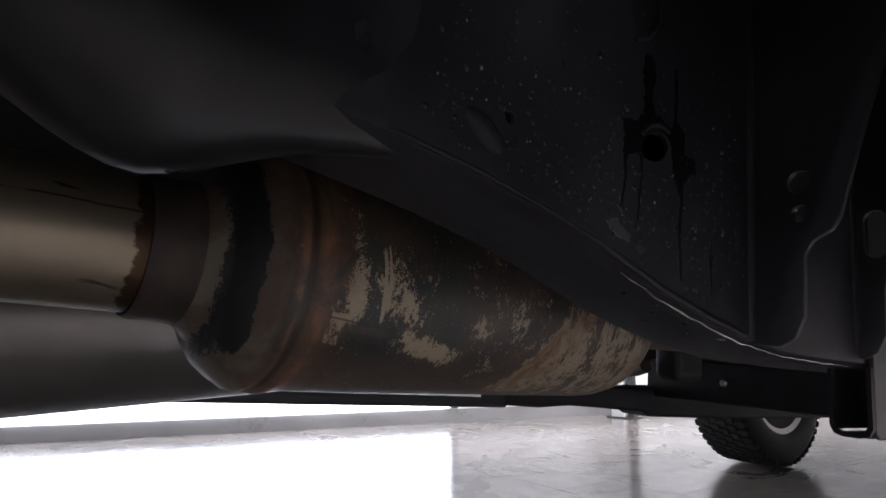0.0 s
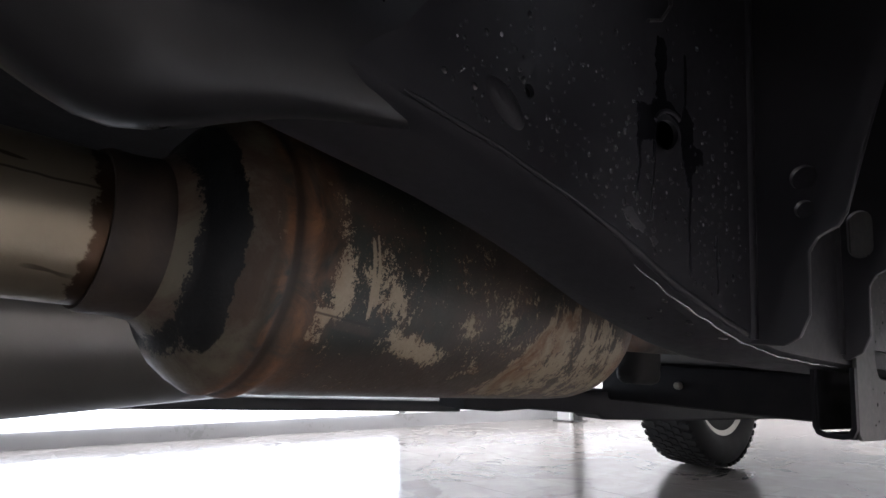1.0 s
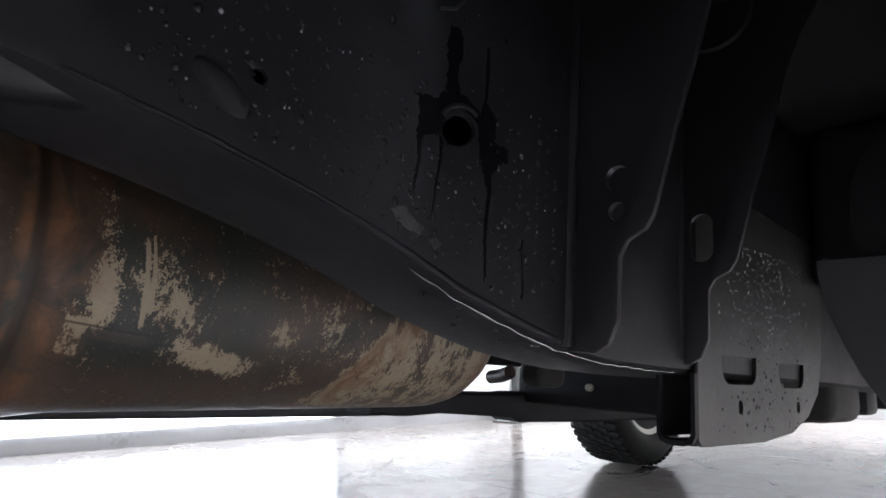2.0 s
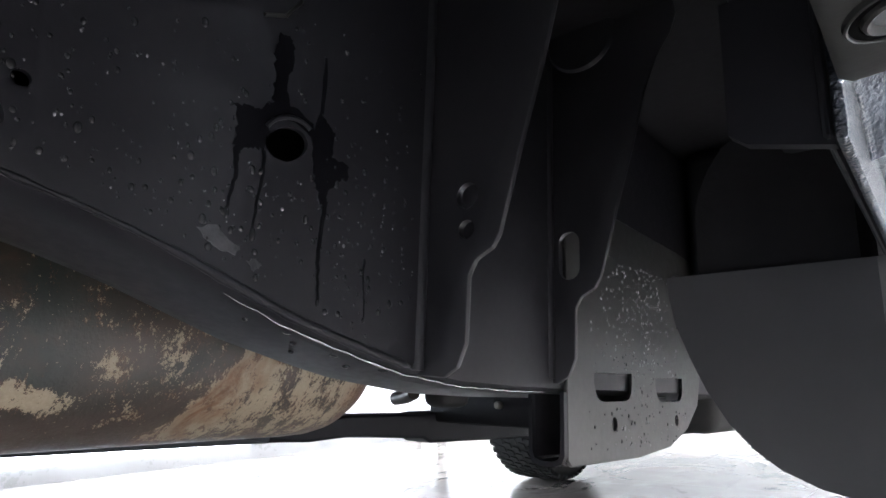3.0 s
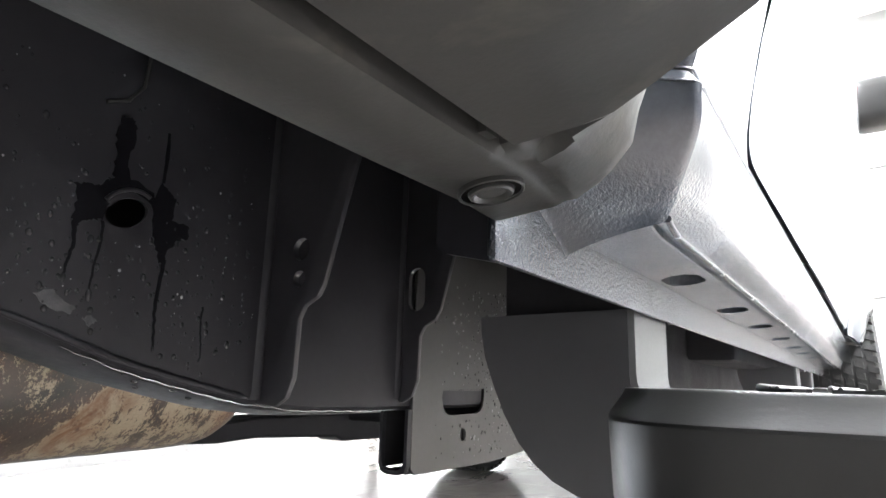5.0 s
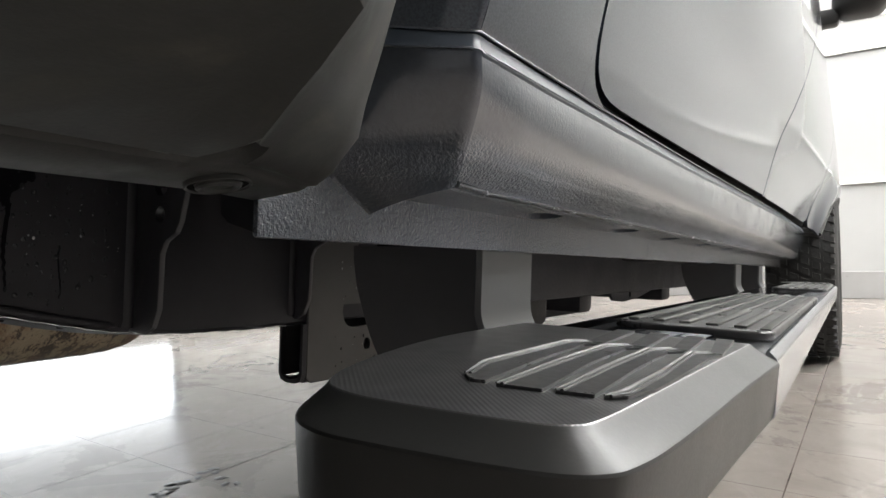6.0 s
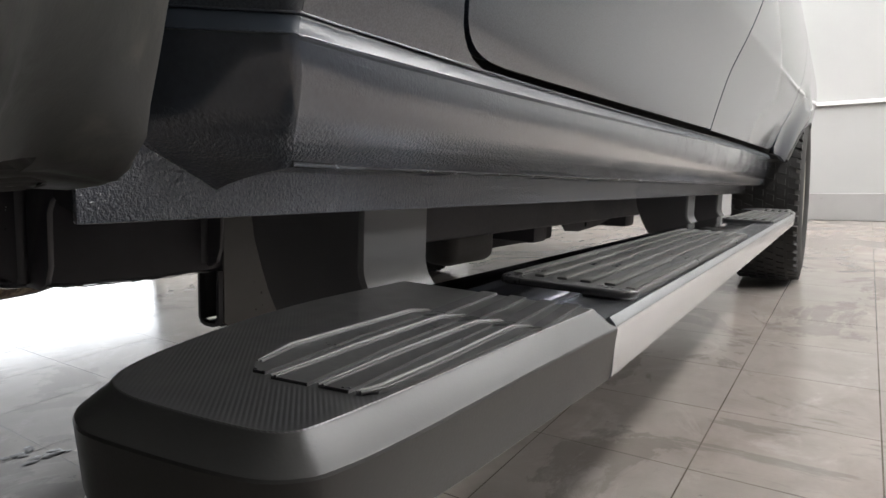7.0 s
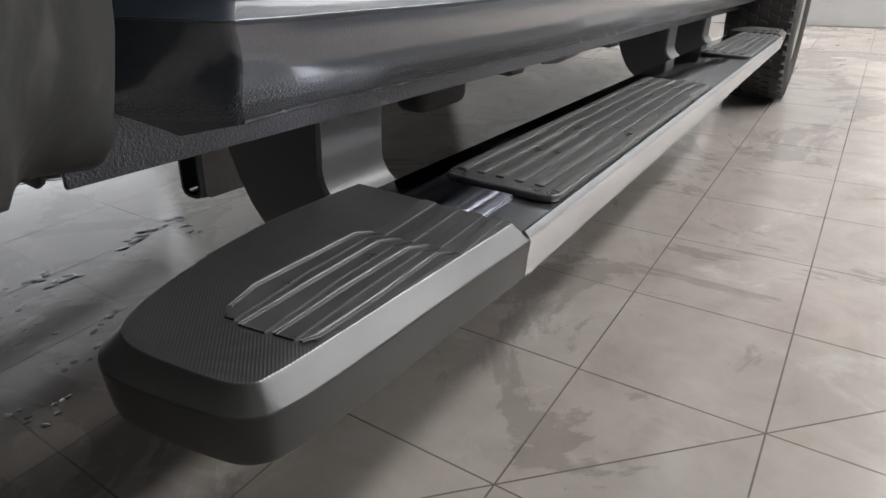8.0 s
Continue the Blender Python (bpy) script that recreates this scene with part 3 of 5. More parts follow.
sill_profile = [(-0.131, 0.592), (-0.100, 0.5945), (-0.0948, 0.5950), (-0.0938, 0.5957), (-0.0931, 0.5990), (-0.0914, 0.5990), (-0.0906, 0.5958), (-0.0890, 0.5950), (-0.0872, 0.5952), (-0.0857, 0.5964), (-0.0848, 0.5980)] + [(glide(z, SKIN_X), z) for z in [0.600 + 0.004 * k for k in range(14)]] + [(-0.082, 0.654), (-0.082, 0.70), (-0.131, 0.70)]


def rise(y):
    """How far the upper edge of the sill climbs along the car."""
    return interp(y, [(0.2, 0.0), (0.4, 0.003), (0.64, 0.008), (1.18, 0.021), (1.67, 0.032), (2.42, 0.042)])


# the end of the side turns a corner and runs inwards as a closing plate
CORNER_X = [(0.590, -0.086), (0.598, -0.0815), (0.606, -0.0765), (0.628, -0.0655), (0.640, -0.0612), (0.648, -0.0603), (0.6545, -0.0600), (0.6650, -0.0662), (0.6656, -0.0653), (0.672, -0.0628), (0.69, -0.0575)]
CORNER_Y = [(0.590, 0.140), (0.598, 0.1365), (0.606, 0.1325), (0.628, 0.1260), (0.648, 0.1200), (0.6545, 0.1190), (0.6650, 0.1262), (1.0, 0.1262)]
INNER_Y = [(0.578, 0.137), (0.584, 0.127), (0.594, 0.108), (0.602, 0.092), (0.614, 0.078), (0.6545, 0.0700), (0.6650, 0.0775), (1.0, 0.0775)]


def corner(z):
    """Place of the corner at z."""
    if z > 0.69:
        return side_x(z), interp(z, CORNER_Y)
    return (glide if z < 0.648 else interp)(z, CORNER_X), interp(z, CORNER_Y)


rings = []
for u in (0.06, 0.15, 0.27, 0.42, 0.6, 0.8, 0.93):
    # low down the corner blends slowly into the skin of the sill
    f2, ring = u * u * (3 - 2 * u), []
    for x, z in sill_profile:
        if x <= -0.0955 or z > 0.653:
            ring.append((x, 0.140 + 0.038 * u, z))
        else:
            zc = max(z, 0.598)
            cx, cy = corner(zc)
            ring.append((x + (cx - glide(zc, SKIN_X)) * (1 - f2), cy + (0.178 - cy) * u, z))
    rings.append(ring)
for y in [0.18 + (SILL_END - 0.18) * i / 20 for i in range(21)]:
    rings.append([(x, y, z + rise(y) * max(0.0, min(1.0, (z - 0.596) / 0.05))) for x, z in sill_profile])
sill = part("sill", solid(rings), CHIP, car, "pebbled dark grey sill with oval drain holes", 40)
cut(sill, [slot_shape("z", (-0.1135, y), 0.009, 0.0135, 0.57, 0.66) for y in (0.305, 0.505, 0.69, 0.905, 1.12, 1.32, 1.53)])
flange = part("pinch_flange", bevel(box(-0.1355, -0.1315, 0.059, SILL_END, 0.566, 0.610), 0.0015, 2), CHIP, sill, "pebbled grey weld flange", 40)
# strip added along the hem for its bright streak of highlight
part("sill_hem", tube([(-0.0872 + 0.005 * max(0.0, (0.178 - y) / 0.038), y, 0.5966) for y in (0.1395, 0.15, 0.165, 0.18, 0.5, 1.0, 1.6, SILL_END)], 0.0019, 10), HEM_GLINT, sill, "wet lower hem, glint put into its metallic colour", 60)
part("flange_backing", bevel(box(-0.139, -0.136, 0.064, SILL_END, 0.569, 0.70), 0.001, 1), BLACK, sill, "", 40)


def end_wrap(low, high, rows, tip=0.0, thick=0.006, side=(0.06,)):
    """A plate round the corner, from low to high; its lower edge dips by tip towards the inside."""
    bm = bmesh.new()
    grid = []
    cols = [("s", u) for u in side] + [("c", 0.0)] + [("e", u) for u in (0.035, 0.07, 0.15, 0.3, 0.5, 0.7, 0.85, 1.0)]
    for kind, u in cols:
        f = min(1.0, u) if kind == "e" else 0.0
        zl = low - tip * f
        col = []
        for q in range(rows + 1):
            z = zl + (high - zl) * q / rows
            cx, cy = corner(z)
            if kind == "s":
                f2 = u * u * (3 - 2 * u)
                skin_x = glide(z, SKIN_X) if z < 0.652 else cx
                p = (cx + (skin_x - cx) * f2 + 0.00012, cy + (0.178 - cy) * u, z)
            elif kind == "c":
                p = (cx - 0.0006, cy + 0.0006, z)
            else:
                p = (cx + (-0.1322 - cx) * u, cy + (interp(z, INNER_Y) - cy) * min(u, 1.0), z)
            col.append(bm.verts.new(p))
        grid.append(col)
    faces = [bm.faces.new((p[i], p[i + 1], q[i + 1], q[i])) for p, q in zip(grid, grid[1:]) for i in range(rows)]
    thicken(bm, faces, thick)
    return bm


part("sill_end", end_wrap(0.5945, 0.6535, 14, 0.0135), CHIP, sill, "pebbled dark closing plate at the wheel opening", 50)
part("end_ledge", end_wrap(0.6530, 0.6650, 8, 0.0, 0.004), LEDGE, sill, "", 28)
quarter = part("quarter_panel", curved_panel([(0.1292, 0.6656), (0.15, 0.6656), (0.1782, 0.6656), (0.20, 0.6656), (0.22, 0.6657), (0.2545, 0.6662)], 1.2), PAINT, car, "glossy dark grey painted panel")
bm = bmesh.new()
rows = []
for y, z1 in ((0.2545, 0.735), (0.2558, 0.715), (0.2575, 0.700), (0.2615, 0.6890), (0.267, 0.6820), (0.274, 0.6765), (0.283, 0.6720), (0.292, 0.6695), (0.302, 0.6675)):
    rows.append([bm.verts.new((interp(0.666 + (z1 - 0.666) * k / 6, SIDE), y, 0.666 + (z1 - 0.666) * k / 6)) for k in range(7)])
faces = [bm.faces.new((a[i], a[i + 1], b[i + 1], b[i])) for a, b in zip(rows, rows[1:]) for i in range(6)]
thicken(bm, faces, 0.010)
part("panel_corner", bm, PAINT, quarter)
part("panel_return", end_wrap(0.6655, 1.0, 14), PAINT, quarter, "", 50)
ledge = ((-0.080, 0.651), (-0.0604, 0.6515), (-0.0597, 0.6530), (-0.0596, 0.6538), (-0.0599, 0.6545), (-0.0604, 0.6550), (-0.0656, 0.6641), (-0.0660, 0.6648), (-0.0666, 0.6653), (-0.0675, 0.6656), (-0.080, 0.6660))
part("sill_ledge", solid([[(x, interp(z, CORNER_Y) + 0.0035, z) for x, z in ledge]] + [[(x, y, z + rise(y)) for x, z in ledge] for y in (0.15, 0.2, 0.3, 0.4, 0.64, 0.9, 1.18, 1.67, SILL_END)]), LEDGE, sill, "narrow painted ledge above the sill", 40)

# rounded paint edges along the ledge, round the corner and on to the inside
for z, x_off in ((0.6543, 0.0), (0.6654, 0.0014)):
    cx, cy = corner(z)
    inner_y = interp(z, INNER_Y)
    line = [(cx + (-0.1322 - cx) * u, cy + (inner_y - cy) * u - 0.0004, z) for u in (1.0, 0.5, 0.15, 0.03)]
    line += [(cx + x_off, y, z + rise(y)) for y in (0.128, 0.15, 0.3, 0.4, 0.64, 0.9, 1.18, 1.67, SILL_END)]
    part("ledge_edge", tube(line, 0.0007, 8), PAINT, sill, "", 60)

# door outline with a rounded lower corner
door_edge = [(0.2590, 0.95), (0.2590, 0.745), (0.2600, 0.715), (0.2620, 0.703), (0.2655, 0.6935), (0.2705, 0.6865), (0.277, 0.6815), (0.285, 0.6778), (0.295, 0.6752), (0.307, 0.6736), (0.33, 0.6730), (0.4, 0.6746), (0.64, 0.681), (0.9, 0.6885), (1.15, 0.6955)]
near_door = part("door", curved_panel(door_edge, 1.2), PAINT, car, "glossy dark grey car door with a rounded lower corner")
front_door = part("door", curved_panel([(1.157, 0.694), (1.5, 0.702), (1.9, 0.710), (2.2, 0.716), (2.30, 0.73), (2.36, 0.80)], 1.2), PAINT, car, "glossy dark grey car door")
# seal drawn as one black sheet, its colour also giving the gap's shade
part("door_gap", curved_panel([(0.245, 0.6665), (0.30, 0.667), (0.4, 0.669), (0.64, 0.674), (1.3, 0.692), (2.4, 0.712)], 1.19, 0.004), GAP_SHADE, car, "black seal sheet behind the doors, paints the gap shade", m=pose(-0.012, 0, 0))
for y0, y1, kind in ((0.30, 1.19, "window"), (1.24, 2.2, "window")):
    part(kind, skin(y0, y1, 1.215, 1.58, 0.004, 0.006), GLASS, car, "dark side window glass")
part("window_frame", skin(-0.9, 2.4, 1.2, 1.6, 0.016, 0.02), PAINT, car)


fender_edge = [(2.368, 0.735), (2.42, 0.712), (2.47, 0.705)] + [(WHEEL_Y + 0.455 * math.cos(radians(a)), 0.40 + 0.455 * math.sin(radians(a))) for a in range(141, 25, -9)] + [(3.33, 0.62), (3.6, 0.62)]
bm = bmesh.new()
rows = []
for y, low in fender_edge:
    row = []
    for k in range(25):
        z = low + (1.18 - low) * k / 24
        r = math.hypot(y - WHEEL_Y, z - 0.40)
        swell = 0.045 * math.exp(-((max(r, 0.455) - 0.455) / 0.09) ** 2) if z > 0.5 else 0.0
        row.append(bm.verts.new((side_x(z) + swell * min(1.0, max(0.0, (y - 2.40) / 0.12)), y, z)))
    rows.append(row)
faces = [bm.faces.new((p[i], p[i + 1], q[i + 1], q[i])) for p, q in zip(rows, rows[1:]) for i in range(24)]
thicken(bm, faces, 0.012)
part("fender", bm, PAINT, car, "glossy dark grey front wing flared over the wheel", 50)
rings = []
for a in range(140, 18, -5):
    c, s_ = math.cos(radians(a)), math.sin(radians(a))
    y, z = WHEEL_Y + 0.452 * c, 0.40 + 0.452 * s_
    x = side_x(z) + 0.045 * min(1.0, max(0.0, (y - 2.40) / 0.12))
    rings.append([(x + dx, WHEEL_Y + r * c, 0.40 + r * s_) for dx, r in ((-0.06, 0.443), (0.002, 0.443), (0.005, 0.447), (0.005, 0.456), (0.001, 0.459), (-0.06, 0.459))])
part("wheel_arch_flare", solid(rings), RUBBER, car, "black plastic wheel arch lip")
# rest of the shell, closed above and on the far side
shell = part("body_shell", bevel(box(-1.70, -0.30, -1.0, 2.45, 1.21, 1.66), 0.12, 5), PAINT, car, "dark grey cabin roof")
part("bonnet", bevel(box(-1.70, -0.06, 2.42, 3.75, 0.95, 1.15), 0.08, 4), PAINT, car)
# unseen rear end behind the open wheel arch, added to block light
part("rear_corner", bevel(box(-0.30, 0.01, -1.75, -0.86, 0.50, 1.2), 0.05, 4), PAINT, car)
part("rear_bumper", bevel(box(-1.74, 0.0, -1.95, -1.72, 0.45, 0.72), 0.04, 4), LINER, car)
part("boot_floor", bevel(box(-1.72, -0.28, -1.75, -0.88, 0.70, 0.76), 0.02, 2), UNDERSEAL, car)
part("wheel_house", bevel(box(-0.30, -0.26, -0.88, -0.30, 0.66, 0.82), 0.01, 2), UNDERSEAL, car)
part("far_side_panel", bevel(box(-1.76, -1.72, -1.75, 2.4, 0.50, 1.2), 0.015, 3), UNDERSEAL, car)
part("floor_pan", bevel(box(-1.72, -0.14, -0.9, 3.6, 0.80, 0.84), 0.01, 1), UNDERSEAL, car, "black underbody floor")
inner = part("inner_sill", bevel(box(-0.185, -0.140, 0.156, 2.4, 0.640, 0.82), 0.006, 2), BLACK, car, "black underbody box section")
part("sill_stub", bevel(prism([(-0.1358, 0.5670), (-0.1610, 0.5730), (-0.1665, 0.5775), (-0.1665, 0.628), (-0.1358, 0.628)], "y", 0.066, 0.071), 0.0015, 2), BLACK, inner)
part("body_outrigger", bevel(prism([(-0.2395, 0.566), (-0.2395, 0.612), (-0.2360, 0.626), (-0.2300, 0.6395), (-0.2200, 0.654), (-0.2050, 0.662), (-0.150, 0.662), (-0.150, 0.566)], "y", 0.268, 0.40), 0.003, 2), UNDERSEAL, car, "black outrigger with a rounded shoulder")
# lit panel under the floor, its light put into a paler grey
tunnel = part("floor_side_panel", bevel(box(-0.43, -0.19, 0.70, 0.712, 0.60, 0.80), 0.003, 1), BRACKET, car, "pressed panel under the floor, light put into its grey")
part("plug", lathe([(0.0, 0.011), (0.004, 0.010), (0.006, 0.006)], (-0.375, 0.70, 0.765), (0, -1, 0), 20), BLACK, tunnel)
part("body_side_rail", bevel(box(-0.275, -0.190, 1.0, 2.4, 0.562, 0.80), 0.012, 2), UNDERSEAL, car, "dark underbody side rail")
part("floor_rib", bevel(box(-0.36, -0.19, 0.62, 0.70, 0.60, 0.80), 0.02, 3), LIFTED_BLACK, car)
# side mirror
mirror = part("side_mirror", bevel(box(0.02, 0.16, 1.95, 2.07, 1.30, 1.46), 0.04, 4), CAP, car, "black door mirror housing")
part("mirror_arm", bevel(box(-0.06, 0.04, 1.98, 2.03, 1.28, 1.33), 0.012, 2), CAP, mirror)

# flared plastic guard over the missing wheel, near the camera
# outer surface of the guard: (y, then x at the heights of GUARD_Z)
GUARD_Z = (0.616, 0.635, 0.655, 0.70, 0.80)
GUARD = [
    (-0.75, (0.022, 0.024, 0.026, 0.027, 0.025)), (-0.30, (0.020, 0.023, 0.025, 0.027, 0.025)), (-0.12, (0.017, 0.022, 0.0245, 0.0265, 0.0245)),
    (-0.06, (0.0110, 0.0185, 0.0220, 0.0235, 0.0225)), (-0.03, (0.0045, 0.0130, 0.0175, 0.0200, 0.0195)), (-0.020, (0.0005, 0.0085, 0.0135, 0.0165, 0.0165)), (-0.016, (-0.0060, 0.0035, 0.0090, 0.0135, 0.0135)),
    (-0.012, (-0.0130, -0.0015, 0.0045, 0.0100, 0.0105)), (-0.008, (-0.0220, -0.0080, 0.0000, 0.0060, 0.0065)), (-0.003, (-0.0320, -0.0150, -0.0050, 0.0010, 0.0020)),
    (0.003, (-0.0390, -0.0215, -0.0115, -0.0050, -0.0040)), (0.0055, (-0.0417, -0.0242, -0.0142, -0.0077, -0.0067)), (0.010, (-0.0465, -0.0290, -0.0190, -0.0125, -0.0115)), (0.0175, (-0.0530, -0.0365, -0.0260, -0.0200, -0.0190)),
    (0.022, (-0.0562, -0.0408, -0.0308, -0.0243, -0.0232)), (0.030, (-0.0620, -0.0480, -0.0390, -0.0325, -0.0310)), (0.040, (-0.0655, -0.0550, -0.0475, -0.0410, -0.0390)), (0.050, (-0.0685, -0.0605, -0.0535, -0.047, -0.045)), (0.0545, (-0.0695, -0.0622, -0.0555, -0.0495, -0.0475)), (0.0575, (-0.0710, -0.0640, -0.0575, -0.0515, -0.0495)),
]
# the crease between the underside and the outer face of the guard: (y, x) and (y, z)
CREASE_X = [(-0.75, 0.014), (-0.12, 0.012), (-0.06, 0.007), (-0.03, 0.001), (-0.020, -0.004), (-0.016, -0.014), (-0.012, -0.024), (-0.008, -0.036), (-0.003, -0.0487), (0.003, -0.062), (0.010, -0.072), (0.0175, -0.0805), (0.030, -0.083), (0.046, -0.082), (0.0545, -0.0805), (0.0575, -0.083)]
CREASE_Z = [(-0.75, 0.606), (-0.06, 0.612), (-0.03, 0.6125), (-0.020, 0.611), (-0.016, 0.6075), (-0.012, 0.6040), (-0.008, 0.600), (-0.003, 0.596), (0.003, 0.5930), (0.010, 0.5935), (0.0175, 0.5945), (0.030, 0.5955), (0.046, 0.5945), (0.0575, 0.5945)]
# cross-section: inner wall, clip strip with a rounded outer edge, groove, hollow underside, crease, outer face
rings = []
for y, xs in GUARD:
    lift = 0.0 if y > -0.2 else (-0.2 - y) * 0.25
    zi = 0.5826 + 0.01 * max(-0.02, y) - interp(y, [(0.030, 0.0), (0.0575, 0.0018)]) + lift
    flat = interp(y, [(0.030, 1.0), (0.0575, 0.60)])
    gap = interp(y, [(-0.014, 0.014), (-0.003, 0.012), (0.003, 0.009), (0.0055, 0.002), (0.010, 0.0)])
    scoop = interp(y, [(0.003, 0.0), (0.0055, 0.0050), (0.0175, 0.0060), (0.022, 0.0)])
    end = 0.0010 if y > 0.056 else 0.0
    fx, fz = interp(y, CREASE_X), interp(y, CREASE_Z) + lift
    bulge = interp(y, [(0.010, 0.0), (0.030, 0.0008), (0.046, 0.0022), (0.0575, 0.0030)])
    lip = (-0.0938, zi + 0.0068 * (1 + flat) / 2 + end)
    rings.append([
        (-0.1335, y, 0.80), (-0.1335, y, zi + 0.008 + end), (-0.1325, y, zi + 0.002 + end), (-0.1290, y, zi + end), (-0.1150, y, zi + 0.0024 * flat + end), (-0.1050, y, zi + 0.0042 * flat + end), (-0.1018, y, zi + 0.0058 * flat + end),
        (-0.1002, y, zi + 0.0072 * flat + end + gap), (-0.0950, y, zi + 0.0074 * flat + end + gap), (lip[0], y, lip[1] + 0.5 * scoop), (lip[0] + 0.3 * (fx - lip[0]), y, lip[1] + 0.3 * (fz - lip[1]) - 0.0004 + scoop),
        (lip[0] + 0.7 * (fx - lip[0]), y, lip[1] + 0.7 * (fz - lip[1]) - 0.0008 + scoop), (fx, y, fz + end), (0.5 * (fx + xs[0]) + bulge, y, 0.5 * (fz + 0.616 + lift) - 0.4 * bulge)] + [(x, y, z + lift) for x, z in zip(xs, GUARD_Z)] + [(xs[-1] - 0.012, y, 0.95), (-0.11, y, 0.95)])
guard = part("wheel_guard", solid(rings), LINER, car, "dark moulded plastic wheel arch guard", 42)
ring_size = len(rings[0])
crisp = guard.data.attributes.get("sharp_edge") or guard.data.attributes.new("sharp_edge", "BOOLEAN", "EDGE")
for e in guard.data.edges:
    a, b = e.vertices
    if a % ring_size == b % ring_size == 12 and max(a, b) // ring_size <= 13:
        crisp.data[e.index].value = True
CLIP, DOWN = (-0.1158, 0.0275, 0.5840), Vector((-0.19, -0.03, 1.0)).normalized()
part("clip_boss", lathe([(0.0010, 0.0110), (-0.0003, 0.0113), (-0.0006, 0.0118), (-0.0002, 0.0123), (0.0040, 0.0126)], CLIP, DOWN, 40), LINER, guard)
clip = part("push_clip", lathe([(0.0004, 0.002), (0.0002, 0.0056), (-0.0010, 0.0066), (-0.0014, 0.0074), (-0.0008, 0.0082), (0.0004, 0.0085), (0.0030, 0.0085)], CLIP, DOWN, 40), LINER, guard, "round black plastic push clip")
# black ring stands in for the shadowed gap round the clip
part("clip_ring", lathe([(0.0010, 0.0089), (0.0001, 0.0090), (0.0001, 0.0111), (0.0010, 0.0113)], CLIP, DOWN, 40), GAP_SHADE, clip)
part("groove_fin", bevel(prism([(-0.0992, 0.590), (-0.0962, 0.590), (-0.0962, 0.602), (-0.0985, 0.602)], "y", -0.010, -0.0035), 0.0006, 1), LINER, guard)

# ---- running board ----
TOP = 0.517
board_profile = [(-0.098, TOP - 0.010), (-0.095, TOP - 0.006), (0.0405, TOP - 0.006), (0.0410, TOP - 0.0085), (0.0420, TOP - 0.0085), (0.0425, TOP - 0.0045), (0.0440, TOP - 0.0040), (0.0475, TOP - 0.0075), (0.0485, TOP - 0.0110), (0.0475, TOP - 0.040), (0.044, TOP - 0.044), (-0.094, TOP - 0.044), (-0.098, TOP - 0.040)]
board = part("running_board", solid([[(x, y, z) for x, z in board_profile] for y in (0.2738, 0.6, 1.2, 1.8, 2.1462)]), ALU, None, "", 30, LEAN)
tagged(board, "aluminium running board with black rubber treads", "running board")
part("trim_strip", box(-0.0945, 0.004, 0.2745, 2.14, TOP - 0.0058, TOP - 0.0035, 0.001), CHROME, board, "dark polished inlay")


CAP_PLAN = [(-0.112, 0.274), (-0.112, 0.19), (-0.1065, 0.14), (-0.098, 0.10), (-0.0875, 0.064), (-0.0795, 0.042), (-0.0735, 0.031), (-0.066, 0.0235), (-0.056, 0.0185), (-0.042, 0.0165), (-0.010, 0.0205), (0.012, 0.0248), (0.0235, 0.0288), (0.0315, 0.0355), (0.0362, 0.046), (0.0400, 0.08), (0.0440, 0.18), (0.0490, 0.274)]


INLAY_PLAN = [(-0.1075, 0.2735), (-0.1075, 0.19), (-0.102, 0.142), (-0.0935, 0.104), (-0.083, 0.070), (-0.0745, 0.050), (-0.0675, 0.0395), (-0.0605, 0.0340), (-0.050, 0.0305), (-0.036, 0.0298), (-0.010, 0.0325), (0.008, 0.0355), (0.0160, 0.0380), (0.0210, 0.0420), (0.0240, 0.0500), (0.0262, 0.082), (0.0300, 0.18), (0.0340, 0.2735)]


def rounded(pts, k=4):
    """A smooth line through an open row of points."""
    out = []
    P = [pts[0]] + pts + [pts[-1]]
    for a, b, c, d in zip(P, P[1:], P[2:], P[3:]):
        for i in range(k):
            f = i / k
            out.append(tuple(0.5 * (2 * b[n] + (c[n] - a[n]) * f + (2 * a[n] - 5 * b[n] + 4 * c[n] - d[n]) * f * f + (3 * b[n] - a[n] - 3 * c[n] + d[n]) * f**3) for n in (0, 1)))
    return out + [pts[-1]]


CAP_PLAN, INLAY_PLAN = rounded(CAP_PLAN), rounded(INLAY_PLAN)


def cap_ring(f, z):
    """A ring between the cap's outer plan (0) and the plan of its inlay (1); low rings rise at the tip."""
    low = 0.0045 if z < TOP - 0.03 else 0.0
    return [(a[0] + (b[0] - a[0]) * f, a[1] + (b[1] - a[1]) * f, z + low * max(0.0, 1 - (a[1] - 0.0165) / 0.12)) for a, b in zip(CAP_PLAN, INLAY_PLAN)]


